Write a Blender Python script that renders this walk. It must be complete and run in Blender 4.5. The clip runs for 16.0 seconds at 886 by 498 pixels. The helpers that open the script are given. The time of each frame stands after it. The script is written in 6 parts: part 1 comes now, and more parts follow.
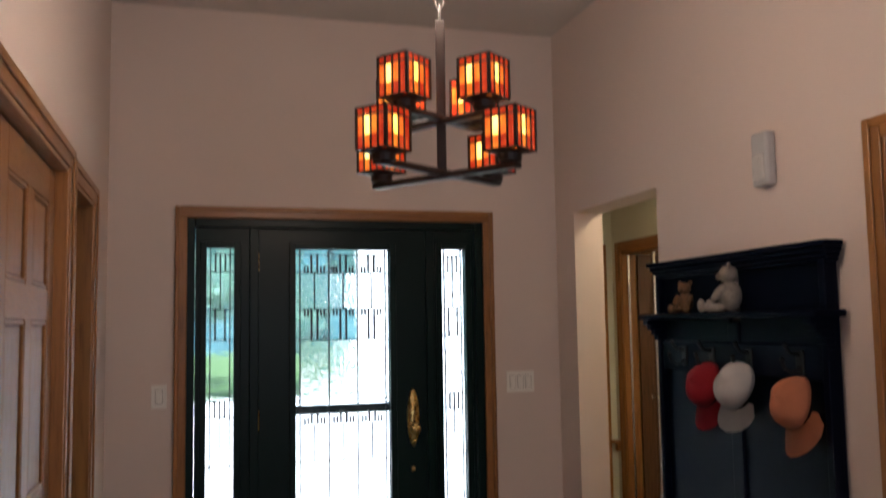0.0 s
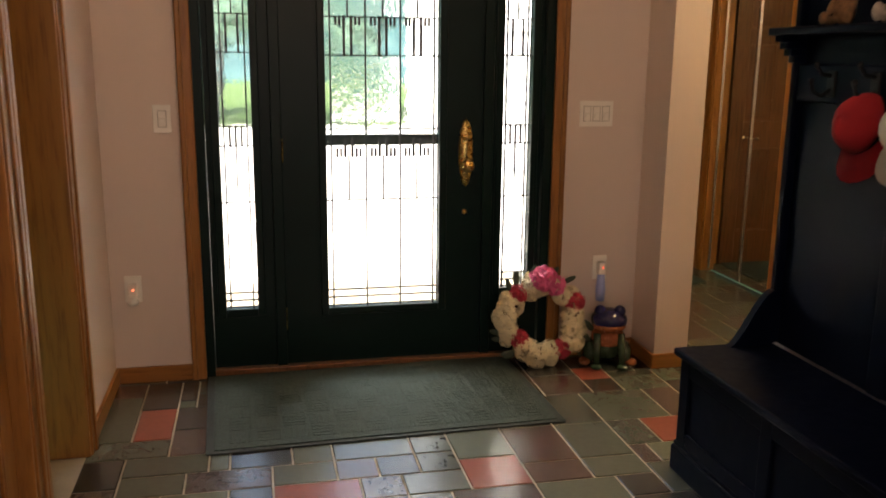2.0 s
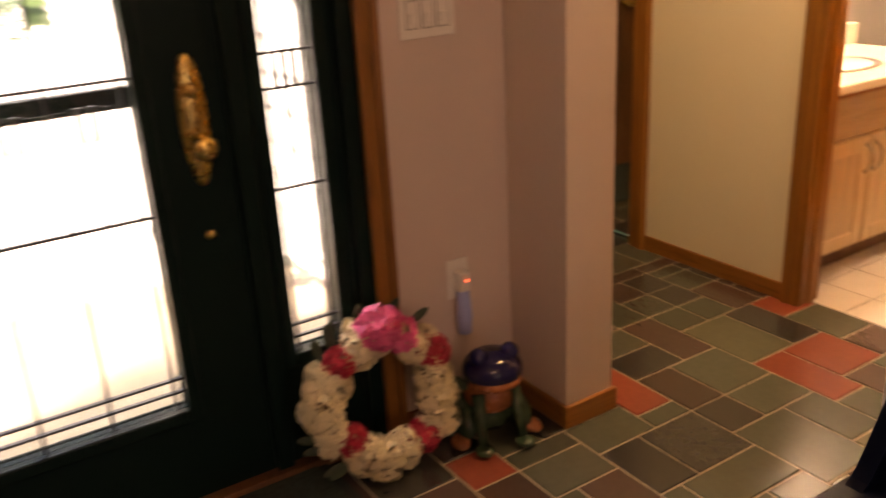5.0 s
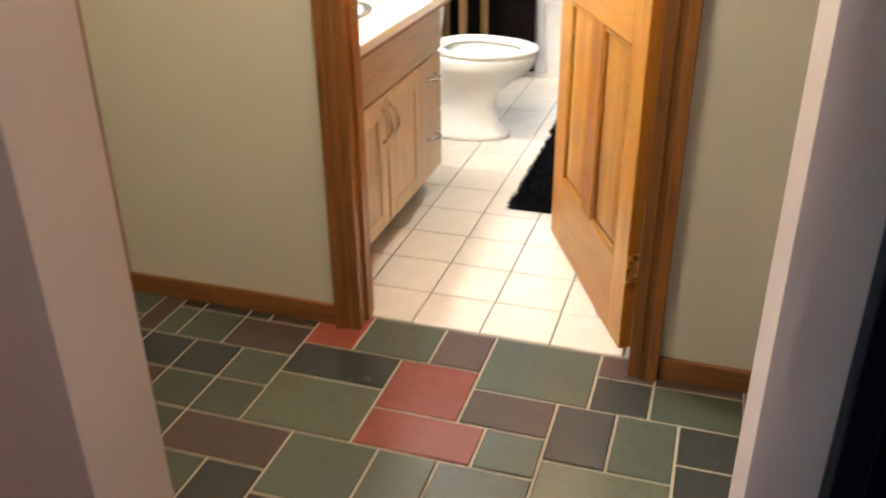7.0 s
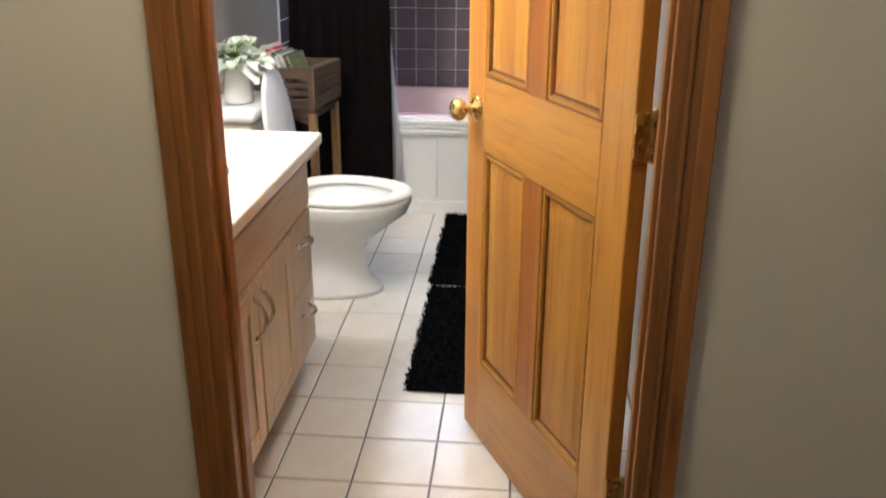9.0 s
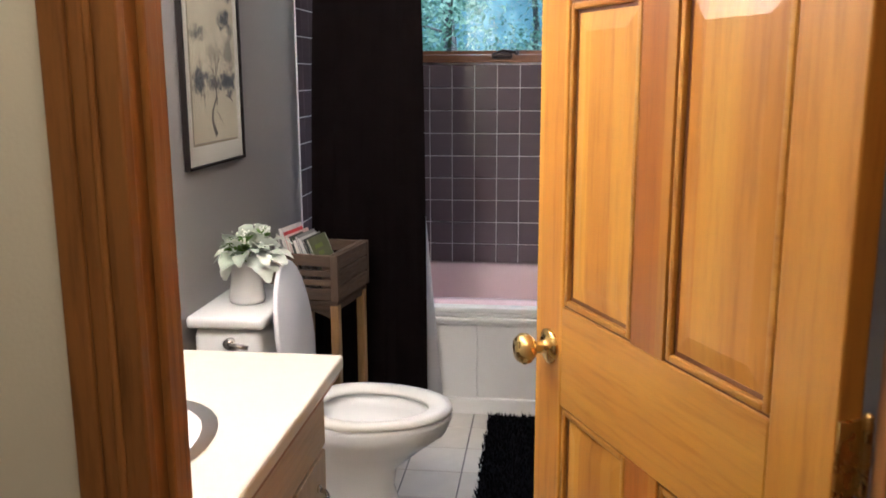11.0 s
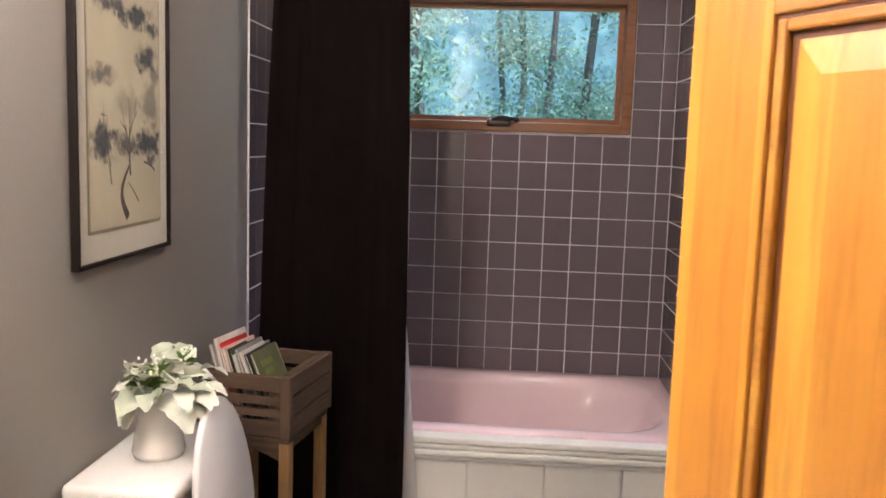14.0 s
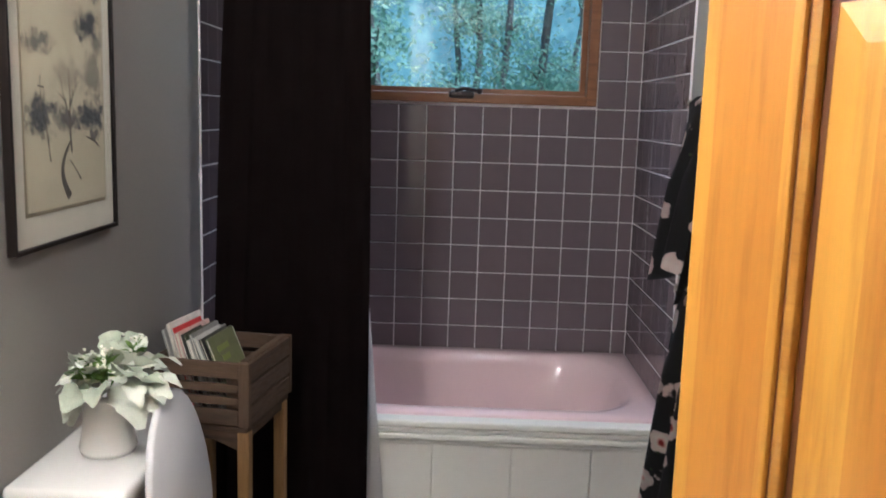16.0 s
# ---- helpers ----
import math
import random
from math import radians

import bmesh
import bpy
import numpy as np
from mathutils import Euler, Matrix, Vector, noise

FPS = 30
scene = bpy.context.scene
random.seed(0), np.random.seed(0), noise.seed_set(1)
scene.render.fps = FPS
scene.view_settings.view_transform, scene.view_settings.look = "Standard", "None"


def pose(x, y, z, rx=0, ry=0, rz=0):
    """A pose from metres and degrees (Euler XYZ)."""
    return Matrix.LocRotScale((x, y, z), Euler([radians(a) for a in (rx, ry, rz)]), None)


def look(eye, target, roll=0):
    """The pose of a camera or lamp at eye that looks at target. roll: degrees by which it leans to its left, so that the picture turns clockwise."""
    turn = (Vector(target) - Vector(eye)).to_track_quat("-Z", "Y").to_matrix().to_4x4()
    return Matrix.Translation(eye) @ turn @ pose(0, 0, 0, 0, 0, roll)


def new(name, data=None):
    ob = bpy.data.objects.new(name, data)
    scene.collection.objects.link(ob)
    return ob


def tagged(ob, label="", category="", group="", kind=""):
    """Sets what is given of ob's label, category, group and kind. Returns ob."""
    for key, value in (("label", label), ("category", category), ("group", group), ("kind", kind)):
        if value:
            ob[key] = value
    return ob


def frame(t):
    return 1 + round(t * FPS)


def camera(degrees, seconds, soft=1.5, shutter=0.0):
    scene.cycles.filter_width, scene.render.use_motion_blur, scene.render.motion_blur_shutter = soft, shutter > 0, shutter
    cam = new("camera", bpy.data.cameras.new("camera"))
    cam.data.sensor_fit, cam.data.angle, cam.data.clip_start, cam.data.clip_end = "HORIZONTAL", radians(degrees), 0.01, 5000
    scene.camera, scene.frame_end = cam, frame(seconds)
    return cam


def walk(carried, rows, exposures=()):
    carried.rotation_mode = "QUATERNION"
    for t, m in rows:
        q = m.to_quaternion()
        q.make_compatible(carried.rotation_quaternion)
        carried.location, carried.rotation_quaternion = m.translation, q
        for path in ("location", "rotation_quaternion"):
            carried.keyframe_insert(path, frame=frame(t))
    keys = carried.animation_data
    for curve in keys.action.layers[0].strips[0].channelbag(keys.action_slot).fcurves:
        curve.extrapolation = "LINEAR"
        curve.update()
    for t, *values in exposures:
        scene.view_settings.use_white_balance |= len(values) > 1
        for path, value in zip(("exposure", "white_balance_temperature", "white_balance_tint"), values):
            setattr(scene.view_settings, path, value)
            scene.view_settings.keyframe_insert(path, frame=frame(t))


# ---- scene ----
cam = camera(53.9, 16.0, 1.7, 0.5)
PATH = [
    (0, (-0.5, -4.725, 1.506), (0.041, -2.808, 1.678), -0.9),
    (0.5, (-0.458, -4.55, 1.498), (0.092, -2.627, 1.458), 0.2),
    (1, (-0.451, -4.364, 1.482), (0.096, -2.45, 1.289), 0.8),
    (1.5, (-0.413, -4.187, 1.45), (0.088, -2.276, 1.141), 0.9),
    (2, (-0.308, -3.926, 1.432), (0.107, -2.017, 1.0), 0.6),
    (2.5, (-0.294, -3.6, 1.406), (0.134, -1.711, 0.907), 0.6),
    (3, (-0.278, -3.279, 1.394), (0.159, -1.406, 0.845), -0.4),
    (3.2, (-0.257, -3.128, 1.4), (0.149, -1.256, 0.825), -0.4),
    (5.3, (0.133, -1.758, 1.402), (1.341, -0.365, 0.627), -2.7),
    (5.5, (0.189, -1.609, 1.387), (1.536, -0.379, 0.567), -2.0),
    (6, (0.328, -1.433, 1.396), (1.874, -0.529, 0.505), -1.9),
    (6.5, (0.555, -1.268, 1.37), (2.162, -0.509, 0.452), -2.1),
    (7, (0.711, -1.127, 1.368), (2.403, -0.579, 0.454), -0.6),
    (7.5, (0.825, -0.959, 1.365), (2.598, -0.63, 0.5), -0.9),
    (8, (0.945, -0.867, 1.354), (2.75, -0.635, 0.523), 0.6),
    (8.5, (1.123, -0.827, 1.36), (2.961, -0.593, 0.608), -0.1),
    (9, (1.278, -0.764, 1.368), (3.142, -0.601, 0.66), 0.2),
    (9.5, (1.434, -0.687, 1.396), (3.339, -0.604, 0.791), -1.5),
    (10, (1.559, -0.678, 1.414), (3.49, -0.54, 0.91), -0.6),
    (10.2, (1.622, -0.69, 1.426), (3.561, -0.496, 0.972), -0.9),
    (12.3, (2.245, -0.543, 1.418), (4.205, -0.319, 1.094), 0.5),
    (12.5, (2.311, -0.539, 1.423), (4.274, -0.303, 1.12), 0.4),
    (13, (2.459, -0.538, 1.424), (4.425, -0.266, 1.184), 0.5),
    (13.5, (2.54, -0.515, 1.418), (4.512, -0.313, 1.154), 1.7),
    (14, (2.614, -0.465, 1.429), (4.594, -0.326, 1.184), 1.8),
    (14.5, (2.661, -0.433, 1.442), (4.64, -0.271, 1.206), 1.6),
    (15, (2.693, -0.434, 1.446), (4.673, -0.312, 1.197), 2.2),
    (15.5, (2.709, -0.427, 1.442), (4.691, -0.342, 1.189), 2.2),
    (16, (2.715, -0.434, 1.434), (4.69, -0.398, 1.127), 1.8),
]
walk(cam, [(t, look(eye, target, roll)) for t, eye, target, roll in PATH], [
    (0.0, 2.05, 5700, 8), (2.0, 2.4, 7700, 14), (3.2, 2.45, 8400, 20), (5.3, 2.25, 10000, 35), (6.5, 2.75, 6400, 14), (7.5, 2.1, 5300, 10), (9.0, 1.72, 5100, 11),
    (10.2, 1.42, 5200, 13), (12.3, 1.15, 5500, 20), (14.0, 1.38, 5800, 20), (16.0, 1.05, 5150, 12)])

# ---------------------------------------------------------------- light and exposure
world = bpy.data.worlds.new("sky")
scene.world = world
world.use_nodes = True
wn = world.node_tree.nodes
sky = wn.new("ShaderNodeTexSky")
sky.sky_type, sky.sun_disc = "NISHITA", False
sky.sun_elevation, sky.sun_rotation = radians(48), radians(243)
wn["Background"].inputs["Strength"].default_value = 0.12
world.node_tree.links.new(sky.outputs[0], wn["Background"].inputs["Color"])


def lamp(name, kind, m, energy, color, size=0.1, size_y=None, angle=0.0):
    data = bpy.data.lights.new(name, kind)
    data.energy, data.color = energy, color
    if kind == "AREA":
        data.size = size
        if size_y:
            data.shape, data.size_y = "RECTANGLE", size_y
    elif kind == "SUN":
        data.angle = radians(angle)
    else:
        data.shadow_soft_size = size
    ob = new(name, data)
    ob.matrix_world = m
    return ob


lamp("sun", "SUN", look((-6, -3, 12), (0, 0, 0)), 4.5, (1.0, 0.97, 0.92), angle=4)
# unseen fill lamp before the south wall, added for daylight of the room behind
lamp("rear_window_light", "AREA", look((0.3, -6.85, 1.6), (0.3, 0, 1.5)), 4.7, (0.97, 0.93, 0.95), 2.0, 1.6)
# chandelier, hall ceiling light and vanity light bar (the last two inferred)
lamp("chandelier_light", "POINT", pose(0.137, -2.47, 2.40), 6.6, (1.0, 0.74, 0.53), 0.15)
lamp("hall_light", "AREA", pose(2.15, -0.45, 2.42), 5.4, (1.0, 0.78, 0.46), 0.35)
for bulb_x in (3.12, 3.58):
    lamp("vanity_light", "POINT", pose(bulb_x, 0.24, 1.98), 16, (1.0, 0.86, 0.66), 0.06)
# unseen fill lamp below the bathroom ceiling, added to lift tub and tiles
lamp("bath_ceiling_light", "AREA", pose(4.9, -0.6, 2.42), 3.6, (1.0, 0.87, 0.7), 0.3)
# lamps added outdoors above the bathroom window and the front door, strengthening sky light
lamp("bath_window_light", "AREA", look((7.1, -0.42, 2.75), (5.6, -0.42, 1.2)), 14, (0.74, 0.88, 1.0), 0.9, 0.6)
lamp("door_daylight", "AREA", look((0.25, 1.5, 2.75), (0.25, -0.9, 0.3)), 28, (0.86, 0.93, 1.0), 1.5, 1.0)

# ---------------------------------------------------------------- materials


class Mat:
    """A node material built step by step."""

    def __init__(self, name):
        self.mat = bpy.data.materials.new(name)
        self.mat.use_nodes = True
        self.t = self.mat.node_tree
        self.bsdf = self.t.nodes["Principled BSDF"]

    def node(self, kind, **values):
        n = self.t.nodes.new(kind)
        for key, value in values.items():
            n.inputs[key].default_value = value
        return n

    def link(self, a, b):
        self.t.links.new(a, b)
        return self

    def coords(self, scale=(1, 1, 1), generated=False):
        c = self.node("ShaderNodeTexCoord")
        m = self.node("ShaderNodeMapping")
        m.inputs["Scale"].default_value = scale
        self.link(c.outputs["Generated" if generated else "Object"], m.inputs[0])
        return m.outputs[0]

    def noise(self, scale, detail=4.0, co=None, rough=0.5):
        n = self.node("ShaderNodeTexNoise", Scale=scale, Detail=detail, Roughness=rough)
        if co is not None:
            self.link(co, n.inputs["Vector"])
        return n.outputs["Fac"]

    def ramp(self, fac, stops):
        r = self.node("ShaderNodeValToRGB")
        e = r.color_ramp.elements
        while len(e) < len(stops):
            e.new(0.5)
        for k, (p, c) in zip(e, stops):
            k.position, k.color = p, (*c, 1)
        self.link(fac, r.inputs[0])
        return r.outputs[0]

    def mix(self, fac, a, b, mode="MIX"):
        m = self.node("ShaderNodeMix")
        m.data_type, m.blend_type = "RGBA", mode
        for value, port in ((fac, m.inputs[0]), (a, m.inputs[6]), (b, m.inputs[7])):
            if isinstance(value, (int, float)):
                port.default_value = value
            elif isinstance(value, tuple):
                port.default_value = (*value, 1)
            else:
                self.link(value, port)
        return m.outputs[2]

    def bump(self, height, strength=0.2, distance=0.01):
        b = self.node("ShaderNodeBump", Strength=strength, Distance=distance)
        self.link(height, b.inputs["Height"])
        self.link(b.outputs[0], self.bsdf.inputs["Normal"])
        return self

    def done(self, color, rough=0.5, metal=0.0, spec=0.5):
        for value, port in ((color, "Base Color"), (rough, "Roughness"), (metal, "Metallic"), (spec, "Specular IOR Level")):
            p = self.bsdf.inputs[port]
            if isinstance(value, (int, float)):
                p.default_value = value
            elif isinstance(value, tuple):
                p.default_value = (*value, 1)
            else:
                self.link(value, p)
        return self.mat


def shade(c, k):
    return tuple(min(1.0, v * k) for v in c)


def plain(name, color, rough=0.5, metal=0.0, vary=0.12, scale=3.0, grain=60.0, bump=0.08, spec=0.5):
    """Paint, ceramic, metal, plastic: soft clouds of tone, fine grain in gloss and relief."""
    m = Mat(name)
    co = m.coords()
    big = m.noise(scale, 3, co)
    fine = m.noise(grain, 4, co)
    c = m.ramp(big, ((0.3, shade(color, 1 - vary)), (0.7, shade(color, 1 + vary))))
    c = m.mix(0.25, c, m.ramp(fine, ((0.35, shade(color, 1 - vary)), (0.65, shade(color, 1 + vary)))))
    r = m.ramp(fine, ((0.3, (rough * 0.85,) * 3), (0.7, (min(1, rough * 1.15),) * 3)))
    if bump:
        m.bump(fine, bump, 0.004)
    return m.done(c, r, metal, spec)


def wood(name, dark, light, axis="z", rough=0.38, scale=1.0, board=True, stave=0.0, streaks=0.5):
    """Varnished boards with long grain and a tone for each piece."""
    m = Mat(name)
    s = {"x": (0.7, 9, 9), "y": (9, 0.7, 9), "z": (9, 9, 0.7)}[axis]
    co = m.coords(tuple(v * scale for v in s))
    warp = m.noise(1.6, 3, co)
    lines = m.noise(7.0, 6, co, 0.62)
    pores = m.noise(42.0, 3, co)
    c = m.ramp(warp, ((0.25, dark), (0.55, tuple((a + b) / 2 for a, b in zip(dark, light))), (0.8, light)))
    c = m.mix(streaks, c, m.ramp(lines, ((0.32, shade(dark, 0.75)), (0.5, light), (0.68, shade(light, 1.1)))))
    c = m.mix(streaks * 0.5, c, m.ramp(pores, ((0.35, shade(dark, 0.5)), (0.6, light))), "MULTIPLY")
    if board:
        info = m.node("ShaderNodeObjectInfo")
        tone = m.ramp(info.outputs["Random"], ((0.0, (0.82, 0.8, 0.78)), (1.0, (1.12, 1.1, 1.05))))
        c = m.mix(1.0, c, tone, "MULTIPLY")
    if stave:
        raw = m.node("ShaderNodeTexCoord")
        sep = m.node("ShaderNodeSeparateXYZ")
        m.link(raw.outputs["Object"], sep.inputs[0])
        wob = m.node("ShaderNodeMath")
        wob.operation = "MULTIPLY_ADD"
        wob.inputs[1].default_value, wob.inputs[2].default_value = stave, 7.37
        m.link(sep.outputs["X"], wob.inputs[0])
        cut = m.node("ShaderNodeMath")
        cut.operation = "FLOOR"
        m.link(wob.outputs[0], cut.inputs[0])
        white = m.node("ShaderNodeTexWhiteNoise")
        white.noise_dimensions = "1D"
        m.link(cut.outputs[0], white.inputs["W"])
        c = m.mix(1.0, c, m.ramp(white.outputs["Value"], ((0.0, (0.76, 0.48, 0.28)), (0.35, (0.92, 0.80, 0.66)), (0.6, (1.02, 1.0, 0.95)), (1.0, (1.14, 1.2, 1.2)))), "MULTIPLY")
    m.bump(lines, 0.12 * streaks, 0.003)
    return m.done(c, m.ramp(pores, ((0.3, (rough * 0.8,) * 3), (0.7, (rough * 1.2,) * 3))))


def glowing(name, color, strength):
    m = Mat(name)
    m.bsdf.inputs["Emission Color"].default_value = (*color, 1)
    m.bsdf.inputs["Emission Strength"].default_value = strength
    return m.done(color, 0.5)


WALL_ENTRY = plain("wall_paint_entry", (0.66, 0.55, 0.49), 0.75, vary=0.03, scale=1.2, grain=180, bump=0.12)
WALL_HALL = plain("wall_paint_hall", (0.66, 0.635, 0.53), 0.75, vary=0.03, scale=1.2, grain=180, bump=0.12)
WALL_BATH = plain("wall_paint_grey", (0.295, 0.278, 0.256), 0.5, vary=0.04, scale=1.2, grain=180, bump=0.12)
CEILING = plain("ceiling_paint", (0.62, 0.57, 0.53), 0.85, vary=0.03, scale=1.5, grain=120, bump=0.25)
OAK = wood("oak_trim", (0.215, 0.084, 0.018), (0.41, 0.19, 0.05), "z")
OAK_X = wood("oak_trim_x", (0.215, 0.084, 0.018), (0.41, 0.19, 0.05), "x")
OAK_Y = wood("oak_trim_y", (0.215, 0.084, 0.018), (0.41, 0.19, 0.05), "y")
FIR = wood("fir_door", (0.33, 0.128, 0.014), (0.54, 0.290, 0.040), "z", 0.36, stave=13.0, streaks=0.3)
FIR_X = wood("fir_door_rail", (0.33, 0.128, 0.014), (0.54, 0.290, 0.040), "x", 0.36, streaks=0.3)
DARK_DOOR = wood("dark_door", (0.10, 0.045, 0.02), (0.2, 0.09, 0.04), "z", 0.35)
GREEN = plain("green_door_paint", (0.0032, 0.0125, 0.0108), 0.34, vary=0.15, scale=4, grain=40, bump=0.02, spec=0.16)
BLACK_WOOD = plain("black_painted_wood", (0.0014, 0.0028, 0.0095), 0.4, vary=0.15, scale=3, grain=30, bump=0.015, spec=0.05)
BRASS = plain("brass", (0.62, 0.45, 0.165), 0.28, 1.0, vary=0.12, bump=0.03)
CHROME = plain("brushed_nickel", (0.6, 0.58, 0.55), 0.22, 1.0, vary=0.06, bump=0.02)
PLASTIC = plain("white_plastic", (0.80, 0.77, 0.71), 0.4, vary=0.03, bump=0.02)
PORCELAIN = plain("porcelain", (0.80, 0.79, 0.77), 0.12, vary=0.015, bump=0.0)
GROUT = plain("slate_grout", (0.33, 0.28, 0.21), 0.9, vary=0.15, scale=8, grain=140, bump=0.3)
BATH_GROUT = plain("floor_tile_grout", (0.16, 0.15, 0.15), 0.9, vary=0.2, scale=8, grain=140, bump=0.2)
WHITE_GROUT = plain("wall_tile_grout", (0.72, 0.70, 0.72), 0.85, vary=0.06, scale=8, grain=140, bump=0.2)
GLASS = Mat("clear_glass")
GLASS.bsdf.inputs["Transmission Weight"].default_value = 1.0
GLASS.bsdf.inputs["IOR"].default_value = 1.45
GLASS = GLASS.done((0.97, 0.99, 0.99), 0.0)
MIRROR = Mat("mirror").done((0.86, 0.88, 0.87), 0.015, 1.0)

# ---------------------------------------------------------------- mesh helpers


def box(bm, x0, x1, y0, y1, z0, z1, bevel=0.0, m=None):
    """A box, its edges rounded by bevel, in bm."""
    geo = bmesh.ops.create_cube(bm, size=1.0)
    verts = geo["verts"]
    for v in verts:
        v.co = Vector((x0 + (v.co.x + 0.5) * (x1 - x0), y0 + (v.co.y + 0.5) * (y1 - y0), z0 + (v.co.z + 0.5) * (z1 - z0)))
    if bevel:
        edges = {e for v in verts for e in v.link_edges}
        out = bmesh.ops.bevel(bm, geom=list(edges), offset=bevel, segments=2, affect="EDGES", profile=0.5)
        verts = list({v for f in out["faces"] for v in f.verts} | {v for v in verts if v.is_valid})
    if m is not None:
        bmesh.ops.transform(bm, matrix=m, verts=verts)
    return verts


def boxes(*rows, bevel=0.0):
    bm = bmesh.new()
    for r in rows:
        box(bm, *r, bevel=bevel)
    return bm


def tube(bm, a, b, r, r2=None, seg=14):
    """A round bar from a to b."""
    a, b = Vector(a), Vector(b)
    out = bmesh.ops.create_cone(bm, cap_ends=True, segments=seg, radius1=r, radius2=r if r2 is None else r2, depth=(b - a).length)
    turn = (b - a).to_track_quat("Z", "Y").to_matrix().to_4x4()
    bmesh.ops.transform(bm, matrix=Matrix.Translation((a + b) / 2) @ turn, verts=out["verts"])
    return out["verts"]


def lathe(bm, profile, m=None, seg=28, squash=(1, 1)):
    """Turns (radius, height) rows round the z axis."""
    rings = []
    for r, z in profile:
        rings.append([bm.verts.new((r * squash[0] * math.cos(2 * math.pi * k / seg), r * squash[1] * math.sin(2 * math.pi * k / seg), z)) for k in range(seg)])
    for a, b in zip(rings, rings[1:]):
        for k in range(seg):
            bm.faces.new((a[k], a[(k + 1) % seg], b[(k + 1) % seg], b[k]))
    if profile[0][0] > 1e-5:
        bm.faces.new(list(reversed(rings[0])))
    if profile[-1][0] > 1e-5:
        bm.faces.new(rings[-1])
    verts = [v for ring in rings for v in ring]
    if m is not None:
        bmesh.ops.transform(bm, matrix=m, verts=verts)
    return verts


def ball(bm, place, radii, m=None, seg=14, rings=9):
    out = bmesh.ops.create_uvsphere(bm, u_segments=seg, v_segments=rings, radius=1.0)
    bmesh.ops.transform(bm, matrix=Matrix.Translation(place) @ (m or Matrix()) @ Matrix.Diagonal((*radii, 1)), verts=out["verts"])
    return out["verts"]


def sweep(bm, points, r, seg=8):
    """A round rod along points."""
    points = [Vector(p) for p in points]
    rings = []
    side = None
    for k, p in enumerate(points):
        d = (points[min(k + 1, len(points) - 1)] - points[max(k - 1, 0)]).normalized()
        if side is None:
            side = d.orthogonal().normalized()
        side = (side - d * side.dot(d)).normalized()
        up = d.cross(side)
        rings.append([bm.verts.new(p + r * (side * math.cos(2 * math.pi * i / seg) + up * math.sin(2 * math.pi * i / seg))) for i in range(seg)])
    for a, b in zip(rings, rings[1:]):
        for i in range(seg):
            bm.faces.new((a[i], a[(i + 1) % seg], b[(i + 1) % seg], b[i]))
    bm.faces.new(list(reversed(rings[0])))
    bm.faces.new(rings[-1])


def mesh(name, bm, material, smooth=False):
    data = bpy.data.meshes.new(name)
    bmesh.ops.recalc_face_normals(bm, faces=bm.faces[:])
    if smooth:
        for f in bm.faces:
            f.smooth = True
    bm.to_mesh(data)
    bm.free()
    data.materials.append(material)
    return data


def part(name, bm, material, parent=None, label="", smooth=False):
    """Links a bmesh as one mesh object under a thing or part."""
    ob = new(name, mesh(name, bm, material, smooth))
    if parent is not None:
        ob.parent = parent
    return tagged(ob, label)


def thing(name, label, category, m=None, group="", kind=""):
    ob = tagged(new(name), label, category, group, kind)
    if m is not None:
        ob.matrix_world = m
    return ob


def setting(name, bm, material, label, category="", smooth=False):
    return tagged(part(name, bm, material, smooth=smooth), label, category or name.split("_")[0], kind="structure")


# ---------------------------------------------------------------- structure
ENTRY_W, ENTRY_E, FRONT, BACK = -0.94, 1.50, -0.06, -7.0
HALL_E, HALL_N, HALL_S = 2.70, 1.62, -3.1
BATH_W, BATH_E, BATH_N, BATH_S = 2.80, 6.205, 0.39, -1.132
TOP, LOW = 3.19, 2.44

setting("wall_north", boxes((-1.1, -0.575, FRONT, 0.1, 0, 3.3), (1.065, 1.67, FRONT, 0.1, 0, 3.3), (-0.575, 1.065, FRONT, 0.1, 2.10, 3.3)),
        WALL_ENTRY, "beige painted entry wall round the front door")
setting("wall_east", boxes((1.50, 1.67, -0.315, FRONT, 0, 3.3), (1.50, 1.67, -1.215, -0.315, 2.11, 3.3), (1.50, 1.67, -2.585, -1.215, 0, 3.3),
                           (1.50, 1.67, -3.385, -2.585, 2.05, 3.3), (1.50, 1.67, BACK, -3.385, 0, 3.3)), WALL_ENTRY, "beige painted wall with an opening to the hall")
setting("wall_west", boxes((-1.1, ENTRY_W, -0.79, FRONT, 0, 3.3), (-1.1, ENTRY_W, -1.40, -0.79, 2.04, 3.3), (-1.1, ENTRY_W, -1.54, -1.40, 0, 3.3),
                           (-1.1, ENTRY_W, -3.3, -1.54, 2.06, 3.3), (-1.1, ENTRY_W, BACK, -3.3, 0, 3.3)), WALL_ENTRY, "beige painted wall with two wooden doorways")
setting("wall_south", boxes((-1.1, 1.67, BACK - 0.15, BACK, 0, 3.3)), WALL_ENTRY, "beige painted wall of the room behind")
setting("ceiling_entry", boxes((-1.1, 1.67, BACK - 0.15, 0.1, TOP, TOP + 0.12)), CEILING, "matt off-white entry ceiling")
setting("wall_hall_west", boxes((1.55, 1.67, 0.1, HALL_N, 0, 2.6)), WALL_HALL, "cream painted hall wall")
setting("wall_hall_north", boxes((1.55, HALL_E + 0.12, HALL_N, HALL_N + 0.15, 0, 2.6)), WALL_HALL, "cream painted end wall of the hall")
setting("wall_hall_south", boxes((1.67, HALL_E, HALL_S - 0.12, HALL_S, 0, 2.6)), WALL_HALL, "cream painted end wall of the hall")
